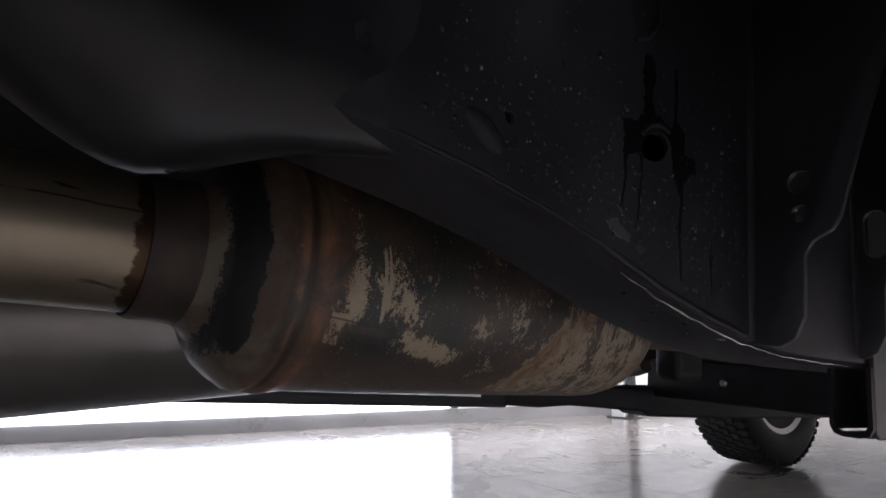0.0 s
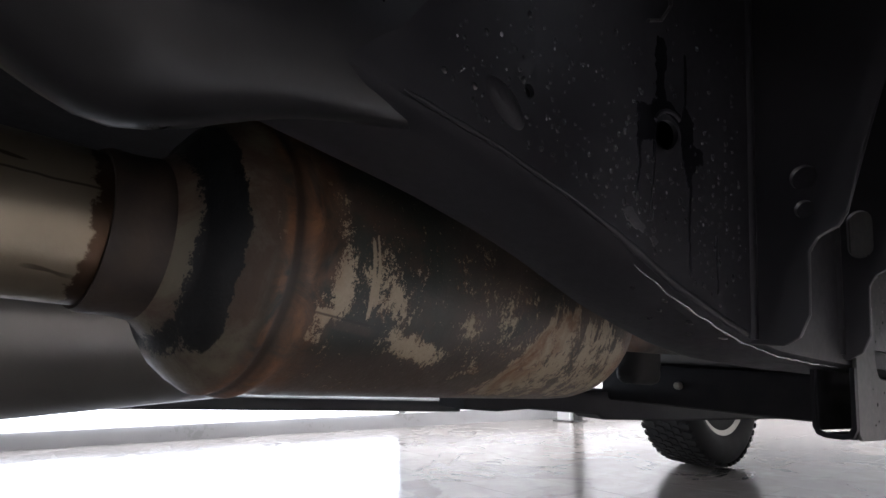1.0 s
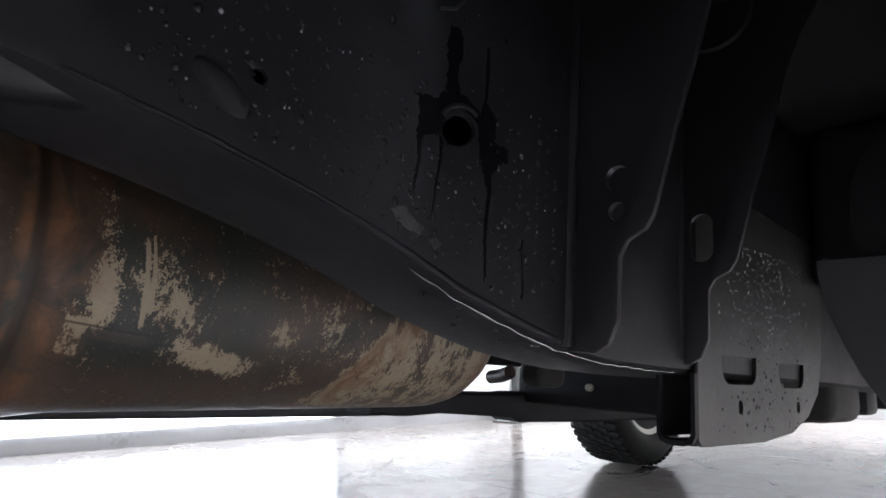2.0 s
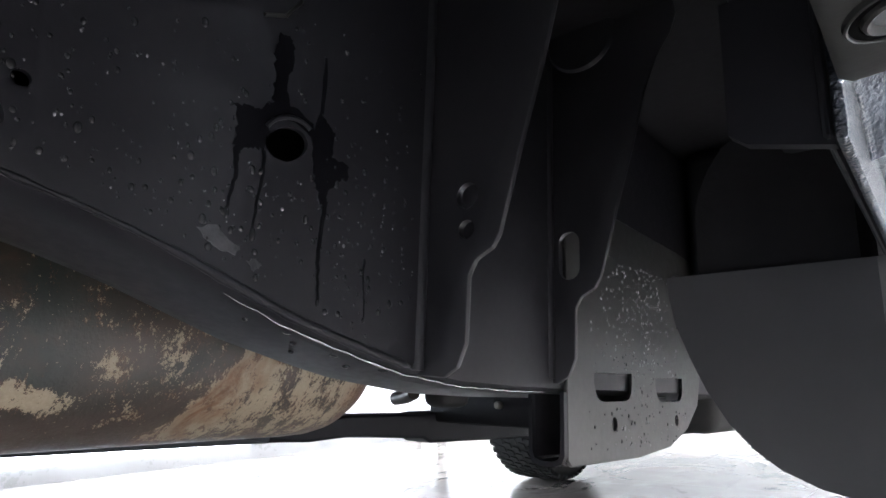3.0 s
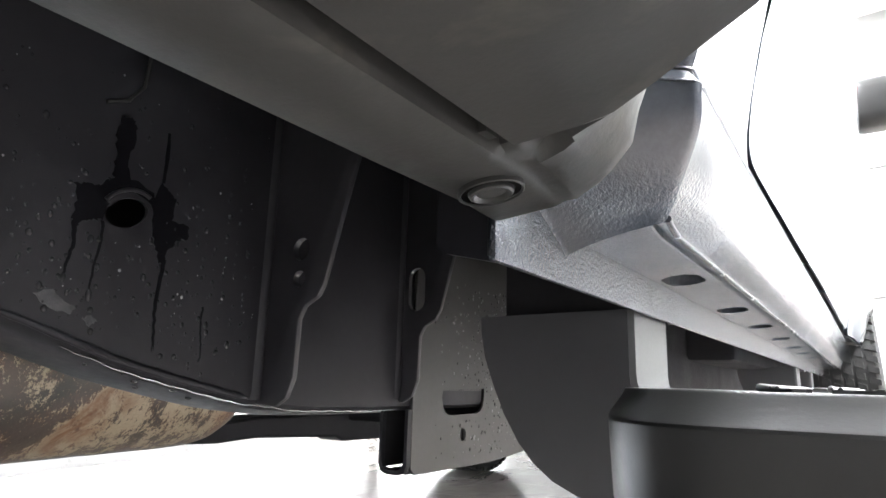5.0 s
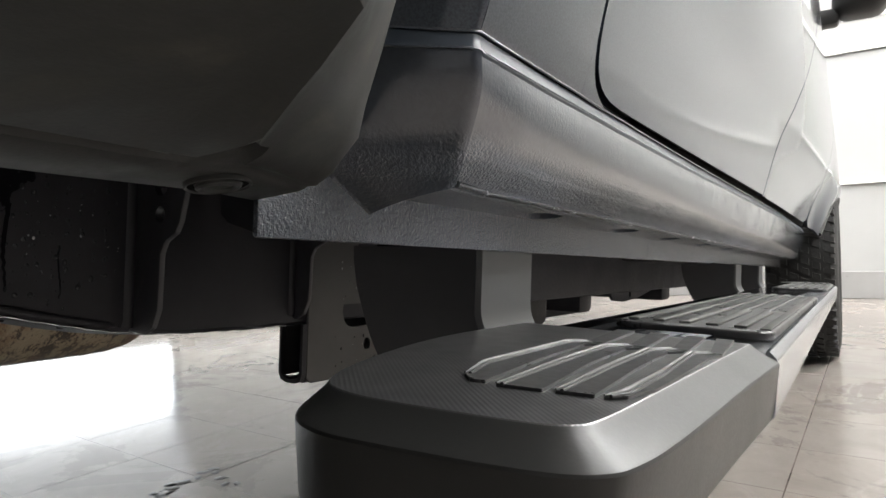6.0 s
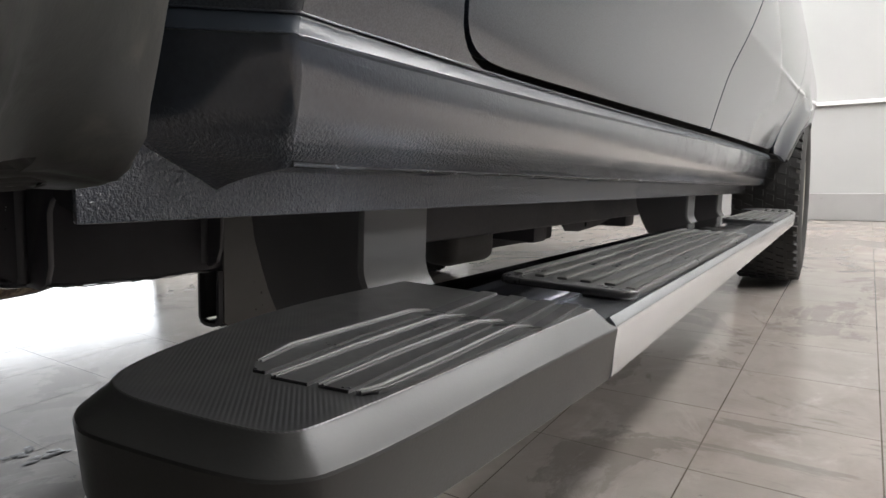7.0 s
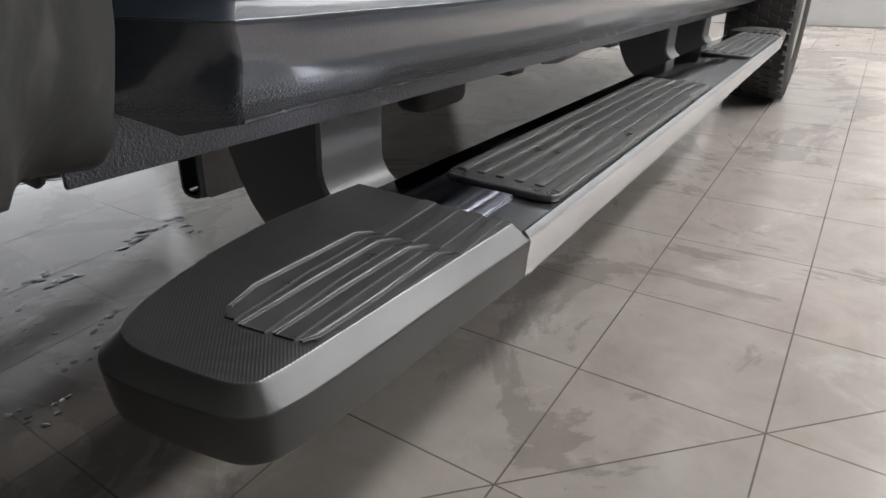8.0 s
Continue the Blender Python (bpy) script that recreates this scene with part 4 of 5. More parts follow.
def end_cap():
    levels = ((0.75, -0.0445), (0.35, -0.0438), (0.22, -0.0418), (0.16, -0.0385), (0.0, -0.0118), (-0.01, -0.0105), (0.03, -0.0095), (0.10, -0.0088), (0.86, -0.0026), (0.95, -0.0012), (1.0, -0.0008))
    cap = part("end_cap", solid([cap_ring(a, TOP + dz) for a, dz in levels]), CAP, board, "moulded charcoal plastic end cap", 24)
    part("tread_inlay", solid([cap_ring(1.0, TOP - 0.003), cap_ring(1.0, TOP - 0.0008), cap_ring(1.03, TOP - 0.0005)]), HATCH, cap, "black inlay with a fine hatch", 30)
    # smooth strips, each with a bright ridge on its inner side that kinks into a flat bar towards the seam
    strips = (
        (((-0.037, 0.079), (-0.043, 0.102), (-0.0435, 0.190), (-0.035, 0.199)), ((-0.026, 0.201), (-0.033, 0.190), (-0.031, 0.134), (-0.0245, 0.072), (-0.030, 0.071)), (-0.042, -0.031)),
        (((-0.019, 0.070), (-0.021, 0.119), (-0.023, 0.190), (-0.0135, 0.201)), ((-0.005, 0.203), (-0.012, 0.192), (-0.0100, 0.136), (-0.003, 0.0725)), (-0.021, -0.010)),
        (((0.001, 0.074), (-0.001, 0.124), (-0.002, 0.192), (0.007, 0.204)), ((0.015, 0.206), (0.0075, 0.195), (0.0092, 0.137), (0.0135, 0.076)), (0.0, 0.0105)),
        (((0.0165, 0.0765), (0.0200, 0.085), (0.0200, 0.129), (0.017, 0.196), (0.025, 0.203)), ((0.0305, 0.205), (0.0275, 0.190), (0.0275, 0.125), (0.0265, 0.098), (0.0225, 0.082)), (0.0165, 0.0260)),
    )
    for ridge, side, (b0, b1) in strips:
        bm = prism(list(ridge) + list(side), "z", TOP - 0.0008, TOP + 0.0007)
        part("tread_strip", bm, RIB, cap, "", 30)
        line = [(x, y, TOP + 0.0009) for x, y in ridge]
        part("tread_rib", tube(line, [0.0004] + [0.0015] * (len(line) - 2) + [0.0012], 8), EDGE, cap, "pale thin ridge", 60)
        part("tread_rib", tube([(x + 0.0022, y, z - 0.0001) for x, y, z in line], 0.0007, 8), RIB, cap, "", 60)
        kx, ky = ridge[-1]
        sx, sy = side[0]
        bm = prism([(kx, ky + 0.001), (sx, sy), (b1, 0.2725), (b0, 0.2725)], "z", TOP - 0.0008, TOP + 0.0010)
        part("tread_bar", bm, RIB, cap, "", 40)
    return cap


cap = end_cap()
far_cap = copy_thing(cap, Matrix.Translation((0, 2.42, 0)) @ Matrix.Diagonal((1, -1, 1, 1)))


def tread_pad(y0, y1):
    rr, xa, xb = 0.016, -0.068, 0.0400
    pts = arc(xa + rr, y0 + rr, rr, 180, 270) + arc(xb - rr, y0 + rr, rr, 270, 360) + arc(xb - rr, y1 - rr, rr, 0, 90) + arc(xa + rr, y1 - rr, rr, 90, 180)
    bm = prism(pts, "z", TOP - 0.0058, TOP + 0.0008)
    bmesh.ops.recalc_face_normals(bm, faces=bm.faces)
    pad = part("tread_pad", bevel(bm, 0.0022, 3), RIB, board, "grey-black rubber tread pad", 40)
    L = y1 - y0
    k1, k2 = y0 + 0.30 * L, y0 + 0.86 * L
    for k in range(5):
        x = -0.0605 + 0.0185 * k
        pts = [(x, y0 + 0.018), (x + 0.0085, y0 + 0.018), (x + 0.0085, k1), (x + 0.0045, k1 + 0.012), (x + 0.0045, k2), (x + 0.0085, k2 + 0.010), (x + 0.0085, y1 - 0.010), (x, y1 - 0.010), (x, k2 + 0.004), (x - 0.0015, k2 - 0.006), (x - 0.0015, k1 + 0.010), (x, k1 + 0.002)]
        bm = prism(pts, "z", TOP + 0.0004, TOP + 0.0027)
        bmesh.ops.recalc_face_normals(bm, faces=bm.faces)
        part("tread_rib", bevel(bm, 0.0009, 2), PADMAT, pad, "", 40)
    bm = prism([(0.0300, y0 + 0.016), (0.0372, y0 + 0.014), (0.0372, y1 - 0.014), (0.0300, y1 - 0.014)], "z", TOP + 0.0004, TOP + 0.0018)
    bmesh.ops.recalc_face_normals(bm, faces=bm.faces)
    part("pad_border", bevel(bm, 0.0007, 2), PADMAT, pad, "", 40)
    return pad


tread_pad(0.338, 1.000)
tread_pad(1.455, 2.09)


def step_bracket(y, depth):
    """A folded hanger: plate facing along the car, with flanges on both edges; it hooks under the board."""
    outer = [(-0.142, 0.569), (-0.142, 0.530)] + arc(-0.112, 0.524, 0.030, 180, 262, 8) + [(-0.060, 0.490), (-0.060, 0.474)]
    inner = [(-0.060, 0.434), (-0.10, 0.434), (-0.150, 0.436), (-0.180, 0.442), (-0.199, 0.450), (-0.2135, 0.4605), (-0.226, 0.4745), (-0.238, 0.494), (-0.2465, 0.513), (-0.255, 0.536), (-0.2585, 0.555), (-0.259, 0.567)]
    outline = outer + inner
    bm = prism(outline, "y", y, y + 0.004)
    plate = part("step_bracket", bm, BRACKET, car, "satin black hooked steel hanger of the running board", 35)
    rim = [(x, z) for x, z in outer]
    rings = [[(x - 0.0, y + 0.0005, z), (x + 0.004, y + 0.002, z + 0.001), (x + 0.004, y + depth, z + 0.001), (x, y + depth, z)] for x, z in rim]
    part("bracket_flange", solid(rings), LIT_FOLD, plate, "satin folded flange, light put into its paler grey", 50)
    rings = [[(x, y + 0.004, z), (x - 0.0, y + depth, z), (x + 0.004, y + depth, z + 0.003), (x + 0.004, y + 0.004, z + 0.003)] for x, z in inner]
    part("bracket_flange", solid(rings), BRACKET, plate, "", 50)
    return plate


step_bracket(0.262, 0.083)
step_bracket(1.43, 0.083)
step_bracket(1.86, 0.083)

# ---- frame rail with the body mount and the gusset ----
LOW = [(-0.9, 0.70), (-0.6, 0.66), (-0.4, 0.615), (-0.25, 0.582), (-0.165, 0.569), (-0.108, 0.560), (-0.05, 0.547), (-0.02, 0.538), (0.038, 0.518), (0.07, 0.510), (0.096, 0.504), (0.125, 0.498), (0.178, 0.492), (0.25, 0.490), (0.6, 0.490), (2.5, 0.490)]
RAIL = -0.367
ys = [-0.9, -0.6, -0.4, -0.25] + [-0.2 + 0.02 * i for i in range(26)] + [0.4, 0.6, 1.0, 1.5, 2.0, 2.5]
rings = []
for y in ys:
    z = interp(y, LOW)
    rings.append([(RAIL, y, 0.795), (RAIL, y, z + 0.008), (RAIL - 0.001, y, z + 0.003), (RAIL - 0.005, y, z + 0.0005), (RAIL - 0.018, y, z - 0.001), (RAIL - 0.050, y, z - 0.006), (RAIL - 0.068, y, z - 0.004), (RAIL - 0.074, y, z + 0.004), (RAIL - 0.075, y, z + 0.02), (RAIL - 0.075, y, 0.795)])
rail = part("frame_rail", solid(rings), BLACK, car, "black painted chassis rail beaded with water", 40)


def oval(cy, cz, a, b, tilt, k=32):
    c, s_ = math.cos(radians(tilt)), math.sin(radians(tilt))
    pts = [(a * math.cos(2 * math.pi * i / k), b * math.sin(2 * math.pi * i / k)) for i in range(k)]
    return [(cy + u * c - v * s_, cz + u * s_ + v * c) for u, v in pts]


cut(rail, [box(RAIL - 0.072, RAIL - 0.003, -0.14, 0.20, 0.575, 0.76), prism(oval(0.0278, 0.6100, 0.0134, 0.0086, 28), "x", RAIL - 0.02, RAIL + 0.02), lathe([(-0.02, 0.0035), (0.02, 0.0035)], (RAIL, -0.089, 0.596), (1, 0, 0), 16)])
ridge = [(RAIL + 0.0006, u, v) for u, v in oval(0.0285, 0.6115, 0.0165, 0.0125, 25)][2:13]
part("hole_rim", tube(ridge, 0.0014, 10), BLACK, rail)
# pressed seam along the lower corner and the wet lip
seam_pts = [(RAIL + 0.0004, y, interp(y, LOW) + 0.0042) for y in [-0.158 + 0.0075 * i for i in range(39)]]
part("weld_seam", tube(seam_pts, [0.0004] + [0.0011 + 0.0013 * min(1.0, max(0.0, (i - 14) / 6)) + 0.00025 * math.sin(i * 2.3) for i in range(37)] + [0.0008], 10), BLACK, rail, "", 80)
lip = [0.004 + 0.0045 * i for i in range(68)]
for start, stop, fat in ((0, 40, 0.0011), (33, 68, 0.0009)):
    ys_ = lip[start:stop]
    m_ = len(ys_) - 1
    wet_pts = [(RAIL - 0.0042 - 0.0006 * math.sin(y * 210 + start), y, interp(y, LOW) - 0.0004 + 0.0003 * math.sin(y * 330)) for y in ys_]
    radii = [0.0001 + fat * math.sin(math.pi * i / m_) ** 0.7 * (0.65 + 0.35 * math.sin(i * 0.9 + start) * math.sin(i * 0.37)) for i in range(m_ + 1)]
    # thin bright line stands in for the reflection on the wet lip
    part("water_bead_line", tube(wet_pts, radii, 10), WET_GLINT, rail, "wet edge, its shine put into metallic colour", 80)
film = []
for k in range(33):
    y = 0.015 + 0.0105 * k
    z, g = interp(y, LOW), min(1.0, k / 10.0) * min(1.0, (32.5 - k) / 6.0)
    film.append([(RAIL - 0.0016, y, z + 0.0040), (RAIL - 0.0045, y, z + 0.0010), (RAIL - 0.0045 - 0.0045 * g, y, z - 0.0003), (RAIL - 0.005 - 0.009 * g, y, z - 0.0005 - 0.0009 * g), (RAIL - 0.006 - (0.0135 + 0.004 * math.sin(y * 70)) * g, y, z - 0.0008 - 0.0016 * g), (RAIL - 0.006 - 0.01 * g, y, z + 0.002), (RAIL - 0.006, y, z + 0.008)])
part("water_film", solid(film), BLACK, rail, "wet glossy lower edge of the rail", 60)
# small pools hanging on the underside
for y, dx, a_, b_ in ((0.047, -0.012, 0.0035, 0.0012), (0.058, -0.022, 0.0022, 0.0010), (0.083, -0.016, 0.0042, 0.0016), (0.100, -0.026, 0.0026, 0.0012), (0.066, -0.034, 0.0018, 0.0010), (0.026, -0.020, 0.0016, 0.0009), (0.118, -0.012, 0.0050, 0.0018)):
    bm = bmesh.new()
    bmesh.ops.create_icosphere(bm, subdivisions=2, radius=1.0)
    part("hanging_drop", bm, WATER, rail, "", 180, Matrix.Translation((RAIL + dx, y, interp(y, LOW) - 0.0012 + 0.16 * (dx + 0.018))) @ Matrix.Diagonal((b_ * 1.6, a_, 0.0012, 1)))
# pressed swage near the kick-up
bm = bmesh.new()
bmesh.ops.create_uvsphere(bm, u_segments=24, v_segments=14, radius=1.0)
part("swage", bm, BLACK, rail, m=Matrix.Translation((RAIL - 0.001, -0.104, 0.585)) @ pose(0, 0, 0, -35, 0, 0) @ Matrix.Diagonal((0.005, 0.015, 0.007, 1)))
# bulged mount where the rail kicks up
BELLY = [(-0.40, 0.640), (-0.36, 0.600), (-0.32, 0.568), (-0.30, 0.554), (-0.277, 0.5405), (-0.262, 0.5340), (-0.248, 0.5325), (-0.232, 0.5370), (-0.215, 0.5450), (-0.195, 0.5530), (-0.175, 0.5580), (-0.15, 0.5630), (-0.12, 0.5700)]
bulge = []
for i in range(29):
    f = i / 28
    y = -0.40 + 0.28 * f
    zb = interp(y, BELLY)
    half = interp(y, [(-0.40, 0.046), (-0.30, 0.042), (-0.24, 0.034), (-0.20, 0.0255), (-0.17, 0.0195), (-0.15, 0.0168), (-0.12, 0.012)])
    ring = []
    for k in range(24):
        c, s_ = math.cos(2 * math.pi * k / 24), math.sin(2 * math.pi * k / 24)
        e = 0.95
        ring.append((-0.383 + half * math.copysign(abs(c) ** e, c), y, zb + 0.075 + 0.075 * math.copysign(abs(s_) ** e, s_)))
    bulge.append(ring)
housing = part("bump_stop_housing", solid(bulge), GLOSSBLACK, rail, "rounded black pressing on the rail", 60)


def mount_wall(y, shift=0.0, slot=False):
    s = shift
    pts = [(-0.380, 0.832), (-0.380, 0.505)] + [(-0.375 + s * 0, 0.497), (-0.350 + s, 0.496), (-0.340 + s, 0.502), (-0.334 + s, 0.516), (-0.333 + s, 0.556), (-0.328 + s, 0.565), (-0.316 + s, 0.571), (-0.311 + s, 0.579), (-0.296 + s, 0.633), (-0.281 + s, 0.683), (-0.270 + s, 0.727), (-0.258 + s, 0.757), (-0.247 + s, 0.773), (-0.2415 + s, 0.789), (-0.243 + s, 0.806), (-0.249 + s, 0.820), (-0.262 + s, 0.832)]
    bm = prism(pts, "y", y, y + 0.005)
    bmesh.ops.recalc_face_normals(bm, faces=bm.faces)
    wall = part("mount_plate", bevel(bm, 0.0018, 2), LIFTED_BLACK, rail, "black outrigger plate with holes", 40)
    if slot:
        cut(wall, [slot_shape("y", (-0.351, 0.600), 0.011, 0.0095, y - 0.01, y + 0.02)])
    else:
        cut(wall, [lathe([(-0.02, 0.0083), (0.02, 0.0083)], (-0.335, y, 0.606), (0, 1, 0), 24), lathe([(-0.02, 0.0060), (0.02, 0.0060)], (-0.335, y, 0.5845), (0, 1, 0), 24)])
    return wall


mount_wall(0.138)
mount_wall(0.298, -0.013, True)
part("mount_fold", tube([(-0.3705, 0.136, z) for z in (0.50, 0.56, 0.64, 0.72, 0.79)], 0.006, 12), LIFTED_BLACK, rail)
part("mount_fold", tube([(-0.3705, 0.296, z) for z in (0.50, 0.56, 0.64, 0.72, 0.79)], 0.006, 12), LIFTED_BLACK, rail)
part("mount_pad", lathe([(-0.004, 0.03), (-0.001, 0.032), (0.002, 0.03)], (-0.335, 0.2955, 0.792), (0, 1, 0), 32), LIFTED_BLACK, rail)
# gusset channel below the rail
gus = [(0.314, 0.436), (0.321, 0.431), (0.46, 0.430), (0.545, 0.436), (0.60, 0.452), (0.64, 0.478), (0.66, 0.52), (0.68, 0.655), (0.60, 0.6605), (0.41, 0.663), (0.314, 0.655)]
bm = prism(gus, "x", -0.3665, -0.363)
bmesh.ops.recalc_face_normals(bm, faces=bm.faces)
gusset = part("gusset", bevel(bm, 0.001, 1), GUSSET, car, "grey steel gusset plate with cut-outs and water beads", 40)
def cut_out(y):
    """Outline of a window in the plate with rounded lower corners."""
    return [(y, 0.508), (y - 0.0015, 0.500), (y + 0.0015, 0.4905), (y + 0.0055, 0.4858), (y + 0.011, 0.4832), (y + 0.018, 0.4825), (y + 0.066, 0.4832), (y + 0.0735, 0.4855), (y + 0.0785, 0.4905), (y + 0.0805, 0.498), (y + 0.0815, 0.5095)]


cut(gusset, [prism(cut_out(y), "x", -0.40, -0.35) for y in (0.3645, 0.5085)] + [slot_shape("x", (y, 0.4628), 0.0008, 0.0056, -0.40, -0.35) for y in (0.4035, 0.566)])
for y in (0.3645, 0.5085):
    part("bent_tab", prism([(-0.3670, 0.5095), (-0.3670, 0.5070), (-0.3800, 0.4950), (-0.3812, 0.4962)], "y", y + 0.001, y + 0.080), GUSSET, gusset, "", 40)
chan = [(-0.3630, 0.52), (-0.3630, 0.440), (-0.3660, 0.4335), (-0.3730, 0.4312), (-0.3860, 0.4312), (-0.3930, 0.4335), (-0.3960, 0.440), (-0.3965, 0.52), (-0.3930, 0.52), (-0.3925, 0.442), (-0.3905, 0.4372), (-0.3855, 0.4352), (-0.3740, 0.4352), (-0.3690, 0.4372), (-0.3668, 0.442), (-0.3665, 0.52)]
part("channel_end", prism([(x, min(z, 0.490)) for x, z in chan], "y", 0.308, 0.3135), BLACK, gusset, "black open channel end", 40)
part("channel_wall", box(-0.3965, -0.3932, 0.314, 0.62, 0.4365, 0.489, 0.001), UNDERSEAL, gusset)
part("channel_floor", box(-0.3925, -0.3672, 0.314, 0.47, 0.4315, 0.435, 0.001), BLACK, gusset)

# ---- exhaust ----
AX = Vector((-0.125, 1.0, 0.0)).normalized()
O = Vector((-0.600, 0.0, 0.530))
turn = AX.to_track_quat("Y", "Z").to_matrix().to_4x4()
prof = [(-0.199, 0.044), (-0.1975, 0.0482), (-0.1935, 0.0502), (-0.188, 0.0545), (-0.1845, 0.0578), (-0.183, 0.060), (-0.179, 0.0688), (-0.172, 0.0780), (-0.163, 0.0850), (-0.1575, 0.0878), (-0.1545, 0.0902), (-0.1515, 0.0906), (-0.1488, 0.0896), (-0.1462, 0.0888), (-0.1435, 0.0897), (-0.1400, 0.0918), (-0.1365, 0.0924), (-0.1325, 0.0914), (-0.1285, 0.0900), (-0.122, 0.0895), (-0.10, 0.0900), (0.0, 0.0902), (0.1, 0.0902), (0.22, 0.0900), (0.245, 0.0890), (0.262, 0.0860), (0.275, 0.0800), (0.285, 0.0700), (0.291, 0.055), (0.294, 0.032)]
bm = lathe(prof, (0, 0, 0), (0, 1, 0), 96)
muffler = part("exhaust_silencer", bm, MUFF, car, "dented silencer, flaking dark paint, bare metal and rust", 60, Matrix.Translation(O) @ turn)
part("inlet_collar", lathe([(-0.228, 0.0455), (-0.224, 0.0472), (-0.214, 0.0470), (-0.204, 0.0476), (-0.1985, 0.0486), (-0.1965, 0.0484), (-0.1955, 0.046)], (0, 0, 0), (0, 1, 0), 64), COLLAR, muffler, "dark rusty weld collar")
pipe = part("exhaust_pipe", lathe([(-1.0, 0.0432), (-0.7, 0.0432), (-0.4, 0.0432), (-0.219, 0.0436)], (0, 0, 0), (0, 1, 0), 64), PIPE, muffler, "bare heat-tinted steel pipe")
part("outlet_pipe", tube([O + AX * 0.285 + Vector((0.0, 0, -0.012)), O + AX * 0.34 + Vector((0.004, 0, -0.012)), O + AX * 0.46 + Vector((0.03, 0, -0.010)), O + AX * 0.7 + Vector((0.06, 0, 0.0)), O + AX * 1.4 + Vector((0.08, 0, 0.02))], 0.019, 24), MUFF, car, "brown rusted tail pipe")

# ---- tank, far rail, far sill, far details under the floor ----
rings = []
for y, r in ((-1.3, 0.05), (-1.28, 0.085), (-1.22, 0.105), (-0.6, 0.112), (0.0, 0.112), (0.20, 0.108), (0.255, 0.09), (0.28, 0.055)):
    zc = 0.518 + 0.12 * max(-0.6, y)
    rings.append([(-0.97 + 1.1 * r * math.cos(a), y, zc + r * math.sin(a)) for a in (2 * math.pi * k / 40 for k in range(40))])
part("underbody_tank", solid(rings), TANK, car, "dull grey rounded tank with a sheen", 50)
rings = []
for y, z0, z1 in ((0.60, 0.376, 0.405), (0.70, 0.372, 0.415), (0.80, 0.378, 0.425), (1.06, 0.366, 0.425), (1.085, 0.354, 0.428), (1.4, 0.350, 0.434), (2.4, 0.355, 0.46)):
    rings.append([(-1.17, y, z0), (-1.165, y, z0 + 0.006), (-1.165, y, z1 - 0.006), (-1.17, y, z1), (-1.25, y, z1), (-1.25, y, z0)])
part("frame_rail", bevel(solid(rings), 0.003, 1), BLACK, car, "black far chassis rail")
part("cross_member", bevel(box(-1.2, -0.44, 1.25, 1.33, 0.44, 0.54), 0.012, 2), BLACK, car, "black cross member")
part("cross_member", bevel(box(-1.2, -0.44, 2.0, 2.1, 0.44, 0.56), 0.012, 2), BLACK, car)
far_sill = part("far_running_board", bevel(box(-1.80, -1.68, -0.35, 1.05, 0.318, 0.352), 0.008, 2), BRACKET, car, "black edge of the opposite running board")
gearbox = part("gearbox", bevel(box(-1.19, -0.60, 1.10, 1.75, 0.405, 0.502), 0.012, 2), UNDERSEAL, car, "dark gearbox casing under the floor")
part("gearbox_top", bevel(box(-1.15, -0.60, 1.12, 1.75, 0.552, 0.72), 0.02, 2), UNDERSEAL, gearbox)
part("heat_shield", bevel(box(-1.16, -0.80, 1.16, 1.75, 0.503, 0.551), 0.006, 2), TANK, gearbox, "dull grey heat shield")
hanger = part("exhaust_hanger", bevel(box(-0.90, -0.845, 0.74, 0.83, 0.455, 0.60), 0.018, 3), RUBBER, car, "dark rubber exhaust hanger")
part("hanger_pin", tube([(-0.90, 0.72, 0.480), (-0.93, 0.73, 0.472), (-0.965, 0.74, 0.468)], 0.013, 14), MUFF, hanger, "rusty hanger pin")
part("body_mount", bevel(box(-0.455, -0.385, 0.79, 0.95, 0.437, 0.52), 0.022, 4), RUBBER, car, "rounded rubber body mount")
tab = part("tow_tab", bevel(prism([(1.25, 0.50), (1.28, 0.474), (1.36, 0.468), (1.48, 0.474), (1.60, 0.489), (1.60, 0.52), (1.25, 0.52)], "x", -0.380, -0.374), 0.001, 1), BLACK, car, "black steel tab with a hole")
cut(tab, [lathe([(-0.02, 0.0075), (0.02, 0.0075)], (-0.377, 1.41, 0.4835), (1, 0, 0), 20)])
part("tank_strap", tube([(-0.80, -0.42, 0.488), (-0.80, -0.285, 0.500), (-0.80, -0.24, 0.505)], 0.0016, 8), PIPE, car, "thin pale steel rod")
part("bolt", lathe([(0.0, 0.009), (0.012, 0.009), (0.016, 0.006)], (-0.965, 1.099, 0.455), (0, -1, 0), 12), RIMMAT, gearbox)


